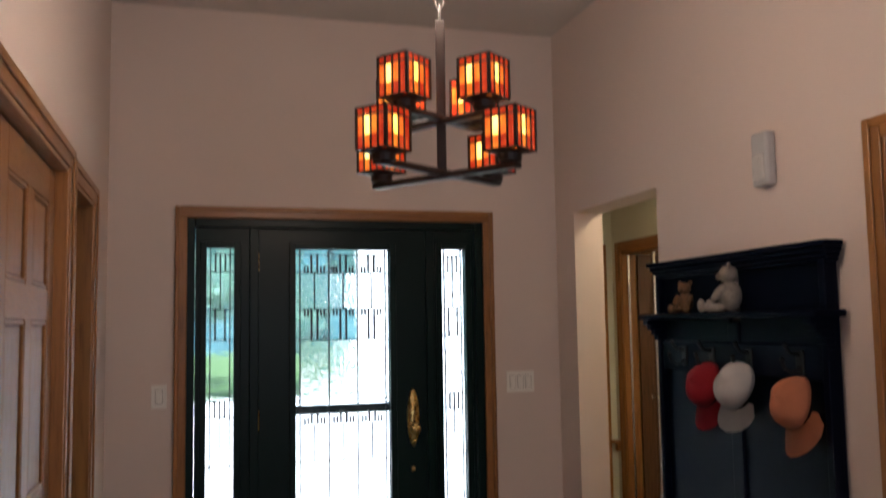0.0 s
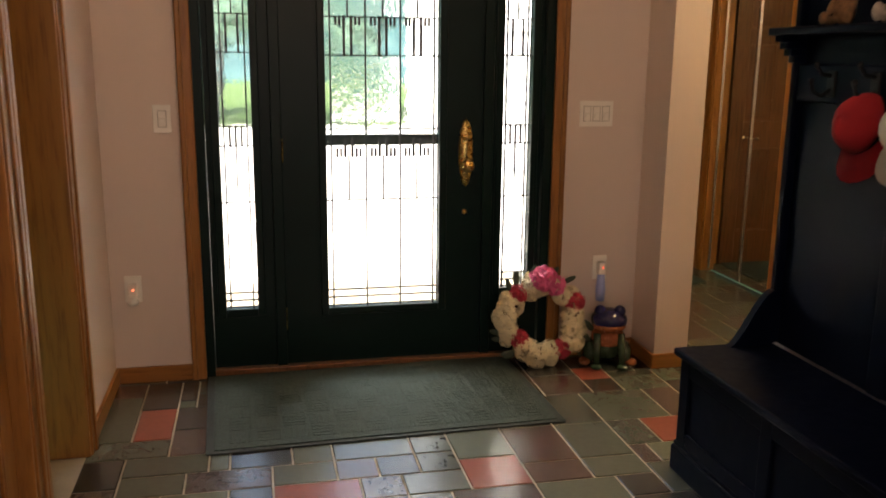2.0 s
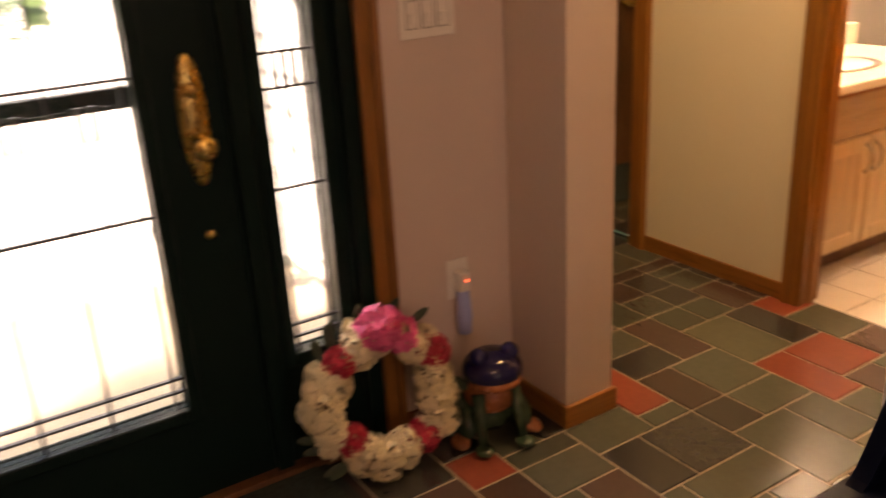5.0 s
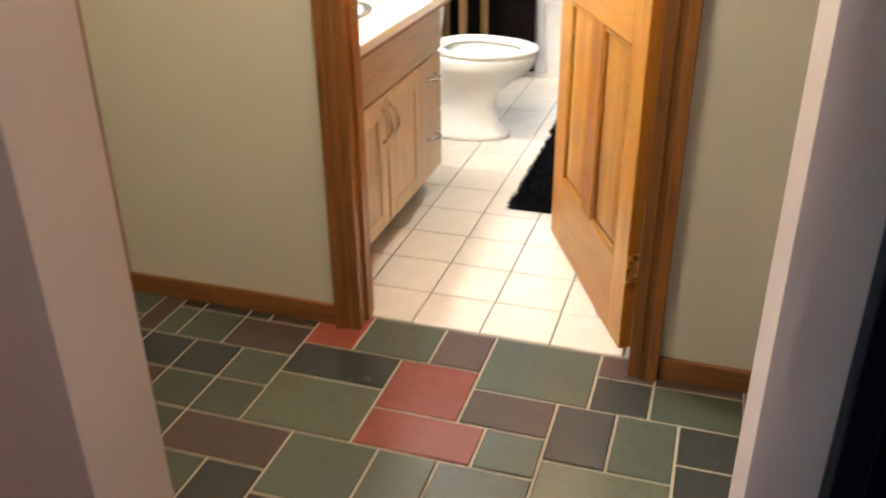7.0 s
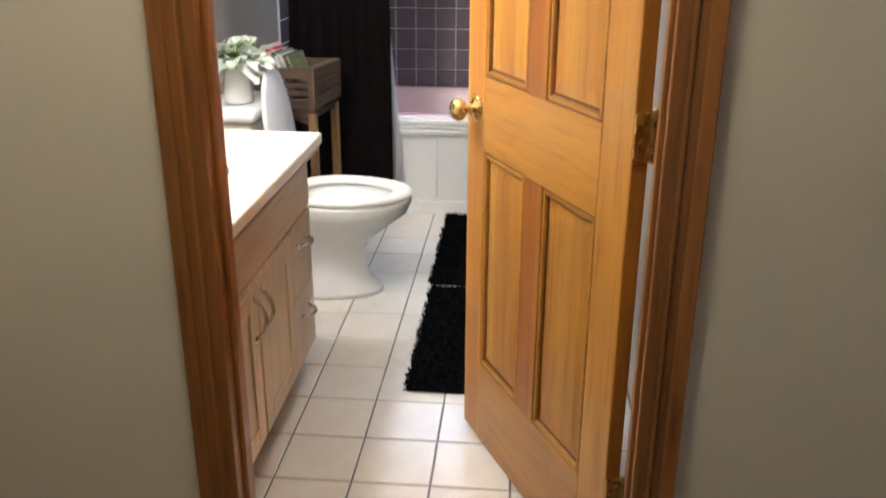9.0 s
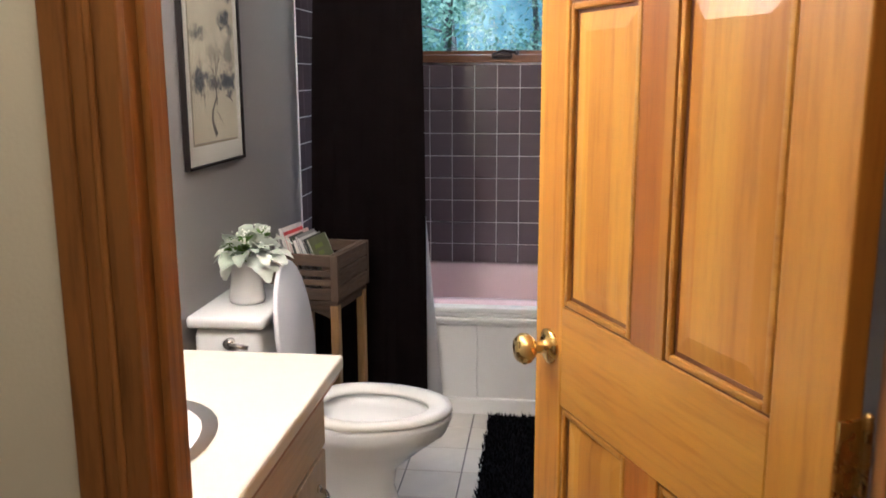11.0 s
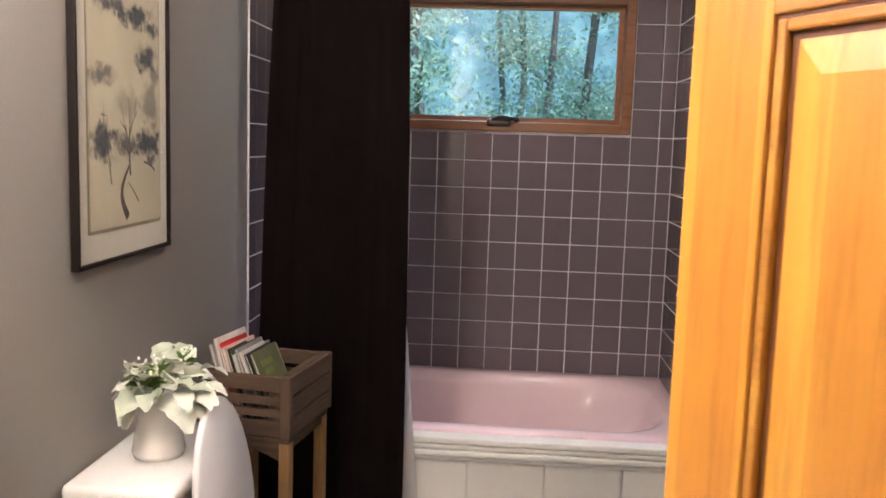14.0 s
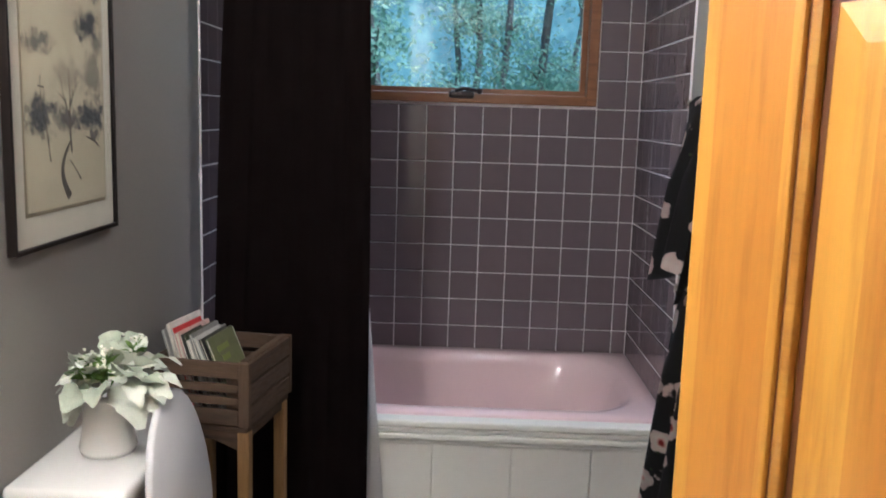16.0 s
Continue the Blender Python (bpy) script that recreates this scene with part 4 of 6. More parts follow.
def bear(label, mat, m, s=1.0):
    bm = bmesh.new()
    ball(bm, (0, 0, 0.062 * s), (0.042 * s, 0.05 * s, 0.062 * s), seg=18, rings=12)
    ball(bm, (-0.008 * s, 0, 0.148 * s), (0.038 * s, 0.04 * s, 0.036 * s), seg=18, rings=12)
    ball(bm, (-0.042 * s, 0, 0.14 * s), (0.016 * s, 0.017 * s, 0.014 * s))
    for q in (-1, 1):
        ball(bm, (0.004 * s, q * 0.033 * s, 0.18 * s), (0.008 * s, 0.015 * s, 0.015 * s))
        ball(bm, (-0.035 * s, q * 0.045 * s, 0.075 * s), (0.018 * s, 0.016 * s, 0.045 * s), pose(0, 0, 0, 0, 40, 0))
        ball(bm, (-0.06 * s, q * 0.038 * s, 0.018 * s), (0.048 * s, 0.021 * s, 0.019 * s), pose(0, 0, 0, 0, 0, -q * 18))
        ball(bm, (-0.104 * s, q * 0.05 * s, 0.026 * s), (0.016 * s, 0.021 * s, 0.027 * s))
    data = mesh("teddy_bear", bm, mat, True)
    ob = tagged(new("teddy_bear", data), label, "soft toy", group="bears on the shelf")
    ob.matrix_world = m
    return ob


FUR_A = plain("brown_fur", (0.14, 0.075, 0.036), 0.95, vary=0.45, scale=60, grain=300, bump=1.0)
FUR_B = plain("cream_fur", (0.27, 0.23, 0.195), 0.95, vary=0.25, scale=60, grain=300, bump=1.0)
bear("small curly brown teddy bear sitting on the shelf", FUR_A, pose(1.425, -1.55, 1.536, 0, 0, 35), 0.68)
bear("cream teddy bear sitting on the shelf", FUR_B, pose(1.425, -1.87, 1.536, 0, 0, -50), 0.95)

# ---------------------------------------------------------------- bathroom: vanity
MAPLE = wood("pale_maple", (0.58, 0.44, 0.27), (0.70, 0.56, 0.38), "z", 0.4)
MAPLE_X = wood("pale_maple_x", (0.58, 0.44, 0.27), (0.70, 0.56, 0.38), "x", 0.4)
MARBLE = plain("cream_cultured_marble", (0.78, 0.72, 0.60), 0.18, vary=0.04, scale=5, bump=0.0)
VF = -0.135
vanity = thing("vanity_cabinet", "pale maple vanity cabinet with doors and drawers", "vanity")
part("body", boxes((2.842, 3.775, VF + 0.02, 0.388, 0.09, 0.735)), MAPLE, vanity)
part("toe_kick", boxes((2.842, 3.755, VF + 0.075, 0.388, 0.0, 0.09)), DARK_DOOR, vanity)
part("false_front", boxes((2.846, 3.772, VF, VF + 0.02, 0.555, 0.725), bevel=0.004), MAPLE_X, vanity)


def front(name, x0, x1, z0, z1, framed):
    ob = part(name, boxes((x0, x1, VF, VF + 0.019, z0, z1), bevel=0.004), MAPLE, vanity)
    if framed:
        bm = bmesh.new()
        for r in ((x0 + 0.008, x0 + 0.062, z0 + 0.008, z1 - 0.008), (x1 - 0.062, x1 - 0.008, z0 + 0.008, z1 - 0.008), (x0 + 0.062, x1 - 0.062, z0 + 0.008, z0 + 0.062), (x0 + 0.062, x1 - 0.062, z1 - 0.062, z1 - 0.008)):
            box(bm, r[0], r[1], VF - 0.006, VF, r[2], r[3], bevel=0.003)
        part("raised_frame", bm, MAPLE, ob)
    return ob


def pull(ob, a, b):
    a, b = Vector(a), Vector(b)
    bm = bmesh.new()
    pts = [a + (b - a) * k / 10 + Vector((0, -0.03 * math.sin(math.pi * k / 10) ** 0.6, 0)) for k in range(11)]
    sweep(bm, pts, 0.0055, 8)
    for p in (a, b):
        ball(bm, p, (0.01, 0.006, 0.01))
    part("pull", bm, CHROME, ob, "arched nickel pull", smooth=True)


d1 = front("door", 2.850, 3.183, 0.10, 0.545, True)
d2 = front("door", 3.188, 3.522, 0.10, 0.545, True)
pull(d1, (3.155, VF - 0.004, 0.40), (3.155, VF - 0.004, 0.51))
pull(d2, (3.216, VF - 0.004, 0.40), (3.216, VF - 0.004, 0.51))
for z0, z1 in ((0.328, 0.545), (0.10, 0.322)):
    d = front("drawer", 3.528, 3.770, z0, z1, False)
    pull(d, (3.605, VF - 0.003, (z0 + z1) / 2 + 0.04), (3.695, VF - 0.003, (z0 + z1) / 2 + 0.04))
top = thing("countertop", "cream cultured marble vanity top with backsplash", "countertop")
part("slab", boxes((2.824, 3.800, -0.178, 0.388, 0.736, 0.772), bevel=0.007), MARBLE, top)
part("backsplash", boxes((2.824, 3.800, 0.350, 0.388, 0.773, 0.866), bevel=0.005), MARBLE, top)
part("front_strip", boxes((2.83, 3.79, -0.170, -0.150, 0.722, 0.737), bevel=0.002), OAK_X, top, "thin wood strip under the counter edge")
bm = bmesh.new()
lathe(bm, [(0.20, 0.0), (0.19, -0.004), (0.17, -0.001), (0.16, 0.001)], pose(3.25, 0.10, 0.776), squash=(1.1, 0.8))
part("basin_rim", bm, PORCELAIN, top, smooth=True)
bm = bmesh.new()
tube(bm, (3.25, 0.30, 0.772), (3.25, 0.30, 0.86), 0.014)
sweep(bm, [(3.25, 0.30, 0.85), (3.25, 0.24, 0.885), (3.25, 0.17, 0.875)], 0.011)
part("tap", bm, CHROME, top, smooth=True)

# ---------------------------------------------------------------- toilet
TX = 4.405
toilet = thing("toilet", "white porcelain toilet with its lid raised", "toilet")


def loft(bm, rows, seg=32, closed=True):
    """Ovals (cx, cy, z, half-width, half-length back, half-length front) joined from row to row; the front points to -y."""
    rings = []
    for cx, cy, z, w, back, fr in rows:
        ring = []
        for k in range(seg):
            a = 2 * math.pi * k / seg
            s, c = math.sin(a), math.cos(a)
            ring.append(bm.verts.new((cx + w * c, cy + (back if s > 0 else fr) * s, z)))
        rings.append(ring)
    for a, b in zip(rings, rings[1:]):
        for k in range(seg):
            bm.faces.new((a[k], a[(k + 1) % seg], b[(k + 1) % seg], b[k]))
    if closed:
        bm.faces.new(rings[0])
        bm.faces.new(rings[-1])


bm = bmesh.new()
loft(bm, [(TX, -0.03, 0.0, 0.122, 0.26, 0.225), (TX, -0.03, 0.02, 0.118, 0.26, 0.22), (TX, -0.02, 0.07, 0.096, 0.24, 0.185), (TX, -0.02, 0.14, 0.084, 0.22, 0.165), (TX, -0.02, 0.2, 0.088, 0.2, 0.175),
          (TX, -0.05, 0.265, 0.125, 0.21, 0.22), (TX, -0.075, 0.325, 0.172, 0.22, 0.275), (TX, -0.08, 0.375, 0.187, 0.225, 0.292), (TX, -0.08, 0.39, 0.182, 0.22, 0.287),
          (TX, -0.085, 0.388, 0.14, 0.17, 0.235), (TX, -0.085, 0.35, 0.125, 0.15, 0.21), (TX, -0.085, 0.25, 0.07, 0.09, 0.12)])
part("bowl", bm, PORCELAIN, toilet, smooth=True)
bm = bmesh.new()
loft(bm, [(TX, -0.08, 0.392, 0.186, 0.19, 0.29), (TX, -0.08, 0.398, 0.19, 0.19, 0.294), (TX, -0.08, 0.412, 0.186, 0.19, 0.29), (TX, -0.085, 0.414, 0.165, 0.16, 0.262),
          (TX, -0.085, 0.404, 0.132, 0.14, 0.215), (TX, -0.085, 0.392, 0.13, 0.138, 0.213), (TX, -0.08, 0.392, 0.186, 0.19, 0.29)], closed=False)
part("seat", bm, PLASTIC, toilet, "white plastic toilet seat", smooth=True)
bm = bmesh.new()
loft(bm, [(0, 0, 0, 0.168, 0.19, 0.236), (0, 0, 0.005, 0.174, 0.195, 0.241), (0, 0, 0.012, 0.174, 0.195, 0.241), (0, 0, 0.017, 0.168, 0.188, 0.235), (0, 0, 0.018, 0.156, 0.178, 0.224), (0, 0, 0.012, 0.150, 0.172, 0.218), (0, 0, 0.011, 0.08, 0.09, 0.12)])
bmesh.ops.transform(bm, matrix=pose(TX - 0.020, 0.104, 0.63, -97, 0, 0), verts=bm.verts[:])
part("lid", bm, plain("cool_white_plastic", (0.70, 0.70, 0.73), 0.38, vary=0.02, bump=0.0), toilet, "raised white plastic lid", smooth=True)
bm = bmesh.new()
box(bm, TX - 0.2, TX + 0.2, 0.165, 0.372, 0.375, 0.70, bevel=0.03)
part("tank", bm, PORCELAIN, toilet, smooth=True)
part("tank_lid", boxes((TX - 0.214, TX + 0.214, 0.152, 0.384, 0.70, 0.737), bevel=0.012), PORCELAIN, toilet, smooth=True)
bm = bmesh.new()
tube(bm, (TX - 0.2, 0.255, 0.66), (TX - 0.221, 0.255, 0.66), 0.016)
sweep(bm, [(TX - 0.217, 0.255, 0.66), (TX - 0.225, 0.23, 0.658), (TX - 0.223, 0.195, 0.652)], 0.008)
part("flush_lever", bm, CHROME, toilet, "chrome flush lever", smooth=True)
part("pedestal_link", boxes((TX - 0.11, TX + 0.11, 0.06, 0.34, 0.2, 0.385), bevel=0.03), PORCELAIN, toilet, smooth=True)

# ---------------------------------------------------------------- vase with lamb's ear leaves
vase = thing("vase", "white ceramic pitcher vase on the toilet tank", "vase")
bm = bmesh.new()
lathe(bm, [(0.001, 0.738), (0.052, 0.738), (0.056, 0.75), (0.050, 0.785), (0.046, 0.82), (0.049, 0.85), (0.055, 0.866), (0.051, 0.866), (0.044, 0.84), (0.04, 0.77), (0.001, 0.76)], pose(4.385, 0.262, 0), seg=32)
part("body", bm, PORCELAIN, vase, smooth=True)
plant = thing("artificial_plant", "artificial silvery lamb's ear with white berries", "plant")
SAGE = plain("sage_leaf", (0.42, 0.47, 0.37), 0.85, vary=0.25, scale=25, grain=300, bump=0.5)
SAGE_PALE = plain("silver_leaf", (0.68, 0.71, 0.63), 0.85, vary=0.15, scale=25, grain=300, bump=0.5)
SPRIG = plain("fresh_sprig", (0.16, 0.27, 0.06), 0.7, vary=0.3, scale=30, bump=0.2)
BERRY = plain("white_berry", (0.78, 0.78, 0.68), 0.6, vary=0.05, bump=0)
rng = random.Random(11)


def big_leaf(bm, base, direction, length, width, droop, rng):
    """A felted leaf with a lobed, wavy outline."""
    d = Vector(direction).normalized()
    sidev = d.cross(Vector((0, 0, 1)))
    sidev = (sidev if sidev.length > 0.05 else Vector((1, 0, 0))).normalized()
    sidev = (Matrix.Rotation(rng.uniform(-0.7, 0.7), 3, d) @ sidev).normalized()
    up = sidev.cross(d).normalized()
    rows = []
    n = 10
    wave = rng.uniform(0, 6)
    for i in range(n + 1):
        t = i / n
        lobe = 0.80 + 0.28 * abs(math.sin(3.3 * math.pi * t + 0.4))
        w = width * math.sin(math.pi * min(1, 0.1 + t * 0.86)) ** 0.7 * lobe
        c = Vector(base) + d * length * t + up * (0.22 * length * t * (1 - t)) - Vector((0, 0, droop * t * t))
        curl = 0.12 + 0.14 * math.sin(5 * t + wave)
        rows.append([bm.verts.new(c - sidev * w / 2 + up * w * curl), bm.verts.new(c), bm.verts.new(c + sidev * w / 2 + up * w * (0.25 - curl))])
    for a, b in zip(rows, rows[1:]):
        for k in range(2):
            f = bm.faces.new((a[k], a[k + 1], b[k + 1], b[k]))
            f.smooth = True


VX, VY = 4.385, 0.262
for k in range(104):
    a = rng.uniform(0, 2 * math.pi)
    lift = rng.choice((rng.uniform(-0.25, 0.5), rng.uniform(0.3, 1.6)))
    bm = bmesh.new()
    dirv = Vector((math.cos(a), math.sin(a) * 0.85, lift))
    length = rng.uniform(0.042, 0.066) * (1.3 if k % 5 == 0 else 1.0)
    stem_len = rng.uniform(0.0, 0.07)
    if math.sin(a) > 0.35:
        length *= 0.8
        stem_len *= 0.3
    b0 = Vector((VX + 0.03 * math.cos(a), VY + 0.026 * math.sin(a), 0.868 + 0.035 * rng.random())) + dirv.normalized() * stem_len
    big_leaf(bm, b0, dirv, length, length * rng.uniform(0.62, 0.86), rng.uniform(0.0, 0.04) if lift > 0 else 0.02, rng)
    part("leaf", bm, SAGE_PALE if rng.random() < 0.62 else SAGE, plant)
for a, length in ((-2.3, 0.095), (-1.25, 0.085), (-0.5, 0.08), (2.9, 0.07)):
    bm = bmesh.new()
    big_leaf(bm, (VX + 0.045 * math.cos(a), VY + 0.045 * math.sin(a), 0.885), (math.cos(a), math.sin(a), -0.35), length, length * 0.8, 0.035, rng)
    part("leaf", bm, SAGE_PALE, plant)
for k in range(7):
    bm = bmesh.new()
    a = rng.uniform(1.2, 5.4)
    tip = (VX + 0.075 * math.cos(a), VY + 0.055 * math.sin(a), 0.925 + 0.035 * rng.random())
    sweep(bm, [(VX, VY, 0.86), ((VX + tip[0]) / 2, (VY + tip[1]) / 2, 0.915), tip], 0.0018, 5)
    part("stem", bm, SPRIG, plant)
    bm = bmesh.new()
    for _ in range(9):
        p = Vector(tip) + Vector((rng.gauss(0, 0.012), rng.gauss(0, 0.012), rng.gauss(0.008, 0.006)))
        ball(bm, p, (0.0034,) * 3, seg=6, rings=4)
    part("berry_sprig", bm, BERRY, plant)
    bm = bmesh.new()
    for _ in range(14):
        q = Vector((rng.gauss(0, 1), rng.gauss(0, 1), rng.uniform(0.2, 1.2))).normalized()
        big_leaf(bm, Vector(tip) - Vector((0, 0, 0.02)), q, 0.034, 0.010, 0.0, rng)
    part("sprig", bm, SPRIG, plant)

# ---------------------------------------------------------------- crate on its stand, with books
GREYWOOD = wood("weathered_crate", (0.045, 0.027, 0.017), (0.15, 0.098, 0.062), "y", 0.75)
GREYWOOD_X = wood("weathered_crate_x", (0.045, 0.027, 0.017), (0.15, 0.098, 0.062), "x", 0.75)
GREYWOOD_Z = wood("weathered_crate_z", (0.045, 0.027, 0.017), (0.15, 0.098, 0.062), "z", 0.75)
PINE = wood("pine_leg", (0.27, 0.155, 0.062), (0.40, 0.25, 0.11), "z", 0.5)
CRATE = pose(4.862, 0.092, 0, 0, 0, -9)
CL, CW, CZ0, CZ1 = 0.315, 0.272, 0.612, 0.785
stand = thing("small_stand", "small pine stand under the crate", "stand", CRATE)
# top and aprons take the dark crate wood, standing in for shade below the crate
part("top", boxes((0.006, CL - 0.006, 0.008, CW - 0.006, 0.594, 0.611), bevel=0.004), GREYWOOD, stand, "dark brown stand top, toned for shade under the crate")
for x in (0.012, CL - 0.044):
    for y in (0.008, CW - 0.040):
        part("leg", boxes((x, x + 0.032, y, y + 0.032, 0, 0.594), bevel=0.004), PINE, stand)
for y in (0.014, CW - 0.032):
    part("apron", boxes((0.044, CL - 0.044, y, y + 0.018, 0.572, 0.594)), GREYWOOD_X, stand)
bm = bmesh.new()
arch = [(0.040, 0.54)] + [(0.040 + 0.192 * k / 8, 0.54 + 0.028 * math.sin(math.pi * k / 8)) for k in range(1, 8)] + [(0.232, 0.54), (0.232, 0.594), (0.040, 0.594)]
sides = [[bm.verts.new((x, y, z)) for y, z in arch] for x in (0.018, 0.034)]
bm.faces.new(sides[0])
bm.faces.new(sides[1])
for k in range(len(arch)):
    n = (k + 1) % len(arch)
    bm.faces.new((sides[0][k], sides[0][n], sides[1][n], sides[1][k]))
part("apron", bm, GREYWOOD, stand)
crate = thing("wooden_crate", "weathered grey-brown slatted wooden crate holding books", "crate", CRATE)
part("bottom", boxes((0.012, CL - 0.012, 0.012, CW - 0.012, CZ0, CZ0 + 0.012)), GREYWOOD, crate)
for x in (0.0, CL - 0.012):
    for k, (z0, z1) in enumerate(((0.002, 0.046), (0.056, 0.079), (0.089, 0.113), (0.127, 0.171))):
        part("end_slat", boxes((x, x + 0.012, 0.030, CW - 0.030, CZ0 + z0, CZ0 + z1), bevel=0.003), GREYWOOD, crate)
    for y0, y1 in ((0.0, 0.030), (CW - 0.030, CW)):
        part("corner_post", boxes((x - 0.003, x + 0.015, y0, y1, CZ0, CZ1), bevel=0.003), GREYWOOD_Z, crate)
    for y0, y1 in ((0.030, 0.068), (CW - 0.068, CW - 0.030)):
        xi = x + 0.012 if x < 0.1 else x - 0.006
        part("end_backing", boxes((xi, xi + 0.006, y0, y1, CZ0 + 0.012, CZ1 - 0.004)), GREYWOOD_Z, crate)
for y in (0.0, CW - 0.012):
    for k in range(3):
        z = CZ0 + 0.002 + k * 0.058
        part("side_slat", boxes((0.015, CL - 0.015, y + 0.001, y + 0.013, z, z + 0.053), bevel=0.003), GREYWOOD_X, crate)
for y in (0.010, CW - 0.030):
    part("top_strip", boxes((0.012, CL - 0.012, y, y + 0.020, CZ1 - 0.010, CZ1 + 0.003), bevel=0.002), GREYWOOD_X, crate)
PAPER = plain("book_paper", (0.7, 0.66, 0.58), 0.9, vary=0.08, scale=60, bump=0.3)
COVERS = [("grey", (0.33, 0.32, 0.31)), ("white", (0.62, 0.60, 0.56)), ("red", (0.52, 0.03, 0.03)), ("pale pink", (0.6, 0.42, 0.38)), ("black", (0.02, 0.02, 0.02)), ("dark green", (0.05, 0.06, 0.03)),
          ("white", (0.62, 0.60, 0.56)), ("grey", (0.25, 0.25, 0.24)), ("grey", (0.36, 0.35, 0.33)), ("white", (0.6, 0.6, 0.58)), ("black", (0.03, 0.03, 0.03)), ("white", (0.62, 0.6, 0.56)), ("olive green", (0.13, 0.14, 0.07))]
INK = plain("cover_lettering", (0.20, 0.24, 0.07), 0.6, bump=0)
rng = random.Random(4)
for k, (tone, c) in enumerate(COVERS):
    t, h, w = rng.uniform(0.006, 0.0125), rng.uniform(0.205, 0.225) + (0.02 if k < 3 else 0.0), rng.uniform(0.15, 0.18)
    m = CRATE @ pose(0.022 + 0.006 * (k % 3), CW - 0.080 - k * 0.0124, CZ0 + 0.018, -15 - 0.7 * k + rng.uniform(-1.0, 1.0), 0, rng.uniform(-2, 2))
    book = thing("book", "%s paperback book leaning in the crate" % tone, "book", m, group="books in the crate")
    part("pages", boxes((0.003, w - 0.003, -t + 0.002, -0.002, 0.002, h - 0.003)), PAPER, book)
    cover = plain("cover_%s_%d" % (tone.replace(" ", "_"), k), c, 0.4, vary=0.2, scale=25, bump=0)
    part("cover", boxes((0, w, -0.002, 0, 0, h), (0, w, -t, -t + 0.002, 0, h), (w - 0.002, w + 0.001, -t + 0.002, -0.002, 0, h)), cover, book)
    if k == len(COVERS) - 1:
        for j, (a, b) in enumerate(((0.03, 0.10), (0.04, 0.085))):
            part("lettering_bar", boxes((a, b, -t - 0.0015, -t - 0.0002, h - 0.045 - 0.028 * j, h - 0.03 - 0.028 * j)), INK, book)

# ---------------------------------------------------------------- framed winter print, second picture
FRAME_BLACK = plain("black_frame_wood", (0.012, 0.009, 0.008), 0.4, vary=0.2, bump=0.05, spec=0.12)
MATBOARD = plain("mat_board", (0.66, 0.61, 0.50), 0.9, vary=0.03, grain=250, bump=0.05)
PICTURE_GLASS = Mat("picture_glass")
PICTURE_GLASS.bsdf.inputs["Transmission Weight"].default_value = 1.0
PICTURE_GLASS.bsdf.inputs["IOR"].default_value = 1.5
PICTURE_GLASS = PICTURE_GLASS.done((0.99, 0.99, 0.98), 0.0)
PX0, PX1, PZ0, PZ1 = 4.262, 4.737, 1.149, 1.835
pic = thing("framed_print", "black-framed print of a snowy winter landscape", "picture", pose(PX0, BATH_N - 0.002, PZ0))
PW, PH = PX1 - PX0, PZ1 - PZ0
for r in ((0, 0.009, -0.0185, 0, 0, PH), (PW - 0.009, PW, -0.0185, 0, 0, PH), (0.009, PW - 0.009, -0.0185, 0, 0, 0.009), (0.009, PW - 0.009, -0.0185, 0, PH - 0.009, PH)):
    part("frame_side", boxes(r, bevel=0.002), FRAME_BLACK, pic)
part("mat_board", boxes((0.008, PW - 0.008, -0.008, -0.002, 0.008, PH - 0.008)), MATBOARD, pic)
part("print_border", boxes((0.056, PW - 0.050, -0.0092, -0.008, 0.066, PH - 0.064)), plain("print_border", (0.30, 0.25, 0.17), 0.9, bump=0), pic)


def wash_print(name, paper, washes):
    """Ink washes on paper: soft ragged ovals (x, z, half width, half height, strength) spread by noise."""
    m = Mat(name)
    co = m.coords()
    ragged = m.noise(34, 5, co, 0.65)
    mist = m.noise(120, 3, co)
    c = m.ramp(m.noise(7, 3, co), ((0.3, shade(paper, 0.9)), (0.7, shade(paper, 1.06))))
    for x, z, w, h, k in washes:
        place = m.node("ShaderNodeMapping")
        place.inputs["Location"].default_value = (-x / w, 0, -z / h)
        place.inputs["Scale"].default_value = (1 / w, 0, 1 / h)
        m.link(co, place.inputs[0])
        size = m.node("ShaderNodeVectorMath")
        size.operation = "LENGTH"
        m.link(place.outputs[0], size.inputs[0])
        edge = m.node("ShaderNodeMath")
        edge.operation = "MULTIPLY_ADD"
        edge.inputs[1].default_value = 1.9
        m.link(ragged, edge.inputs[0])
        m.link(size.outputs["Value"], edge.inputs[2])
        mask = m.ramp(edge.outputs[0], ((0.0, (k, k, k)), (1.0, (k, k, k))))
        r = mask.node.color_ramp
        r.elements[0].position, r.elements[1].position = 0.74, 1.0
        r.elements[1].color = (0, 0, 0, 1)
        half = m.node("ShaderNodeMath")
        half.operation = "MULTIPLY"
        half.inputs[1].default_value = 0.58
        m.link(edge.outputs[0], half.inputs[0])
        m.link(half.outputs[0], mask.node.inputs[0])
        c = m.mix(mask, c, m.ramp(mist, ((0.3, (0.035, 0.04, 0.048)), (0.7, (0.10, 0.10, 0.105)))))
    return m.done(c, 0.9)


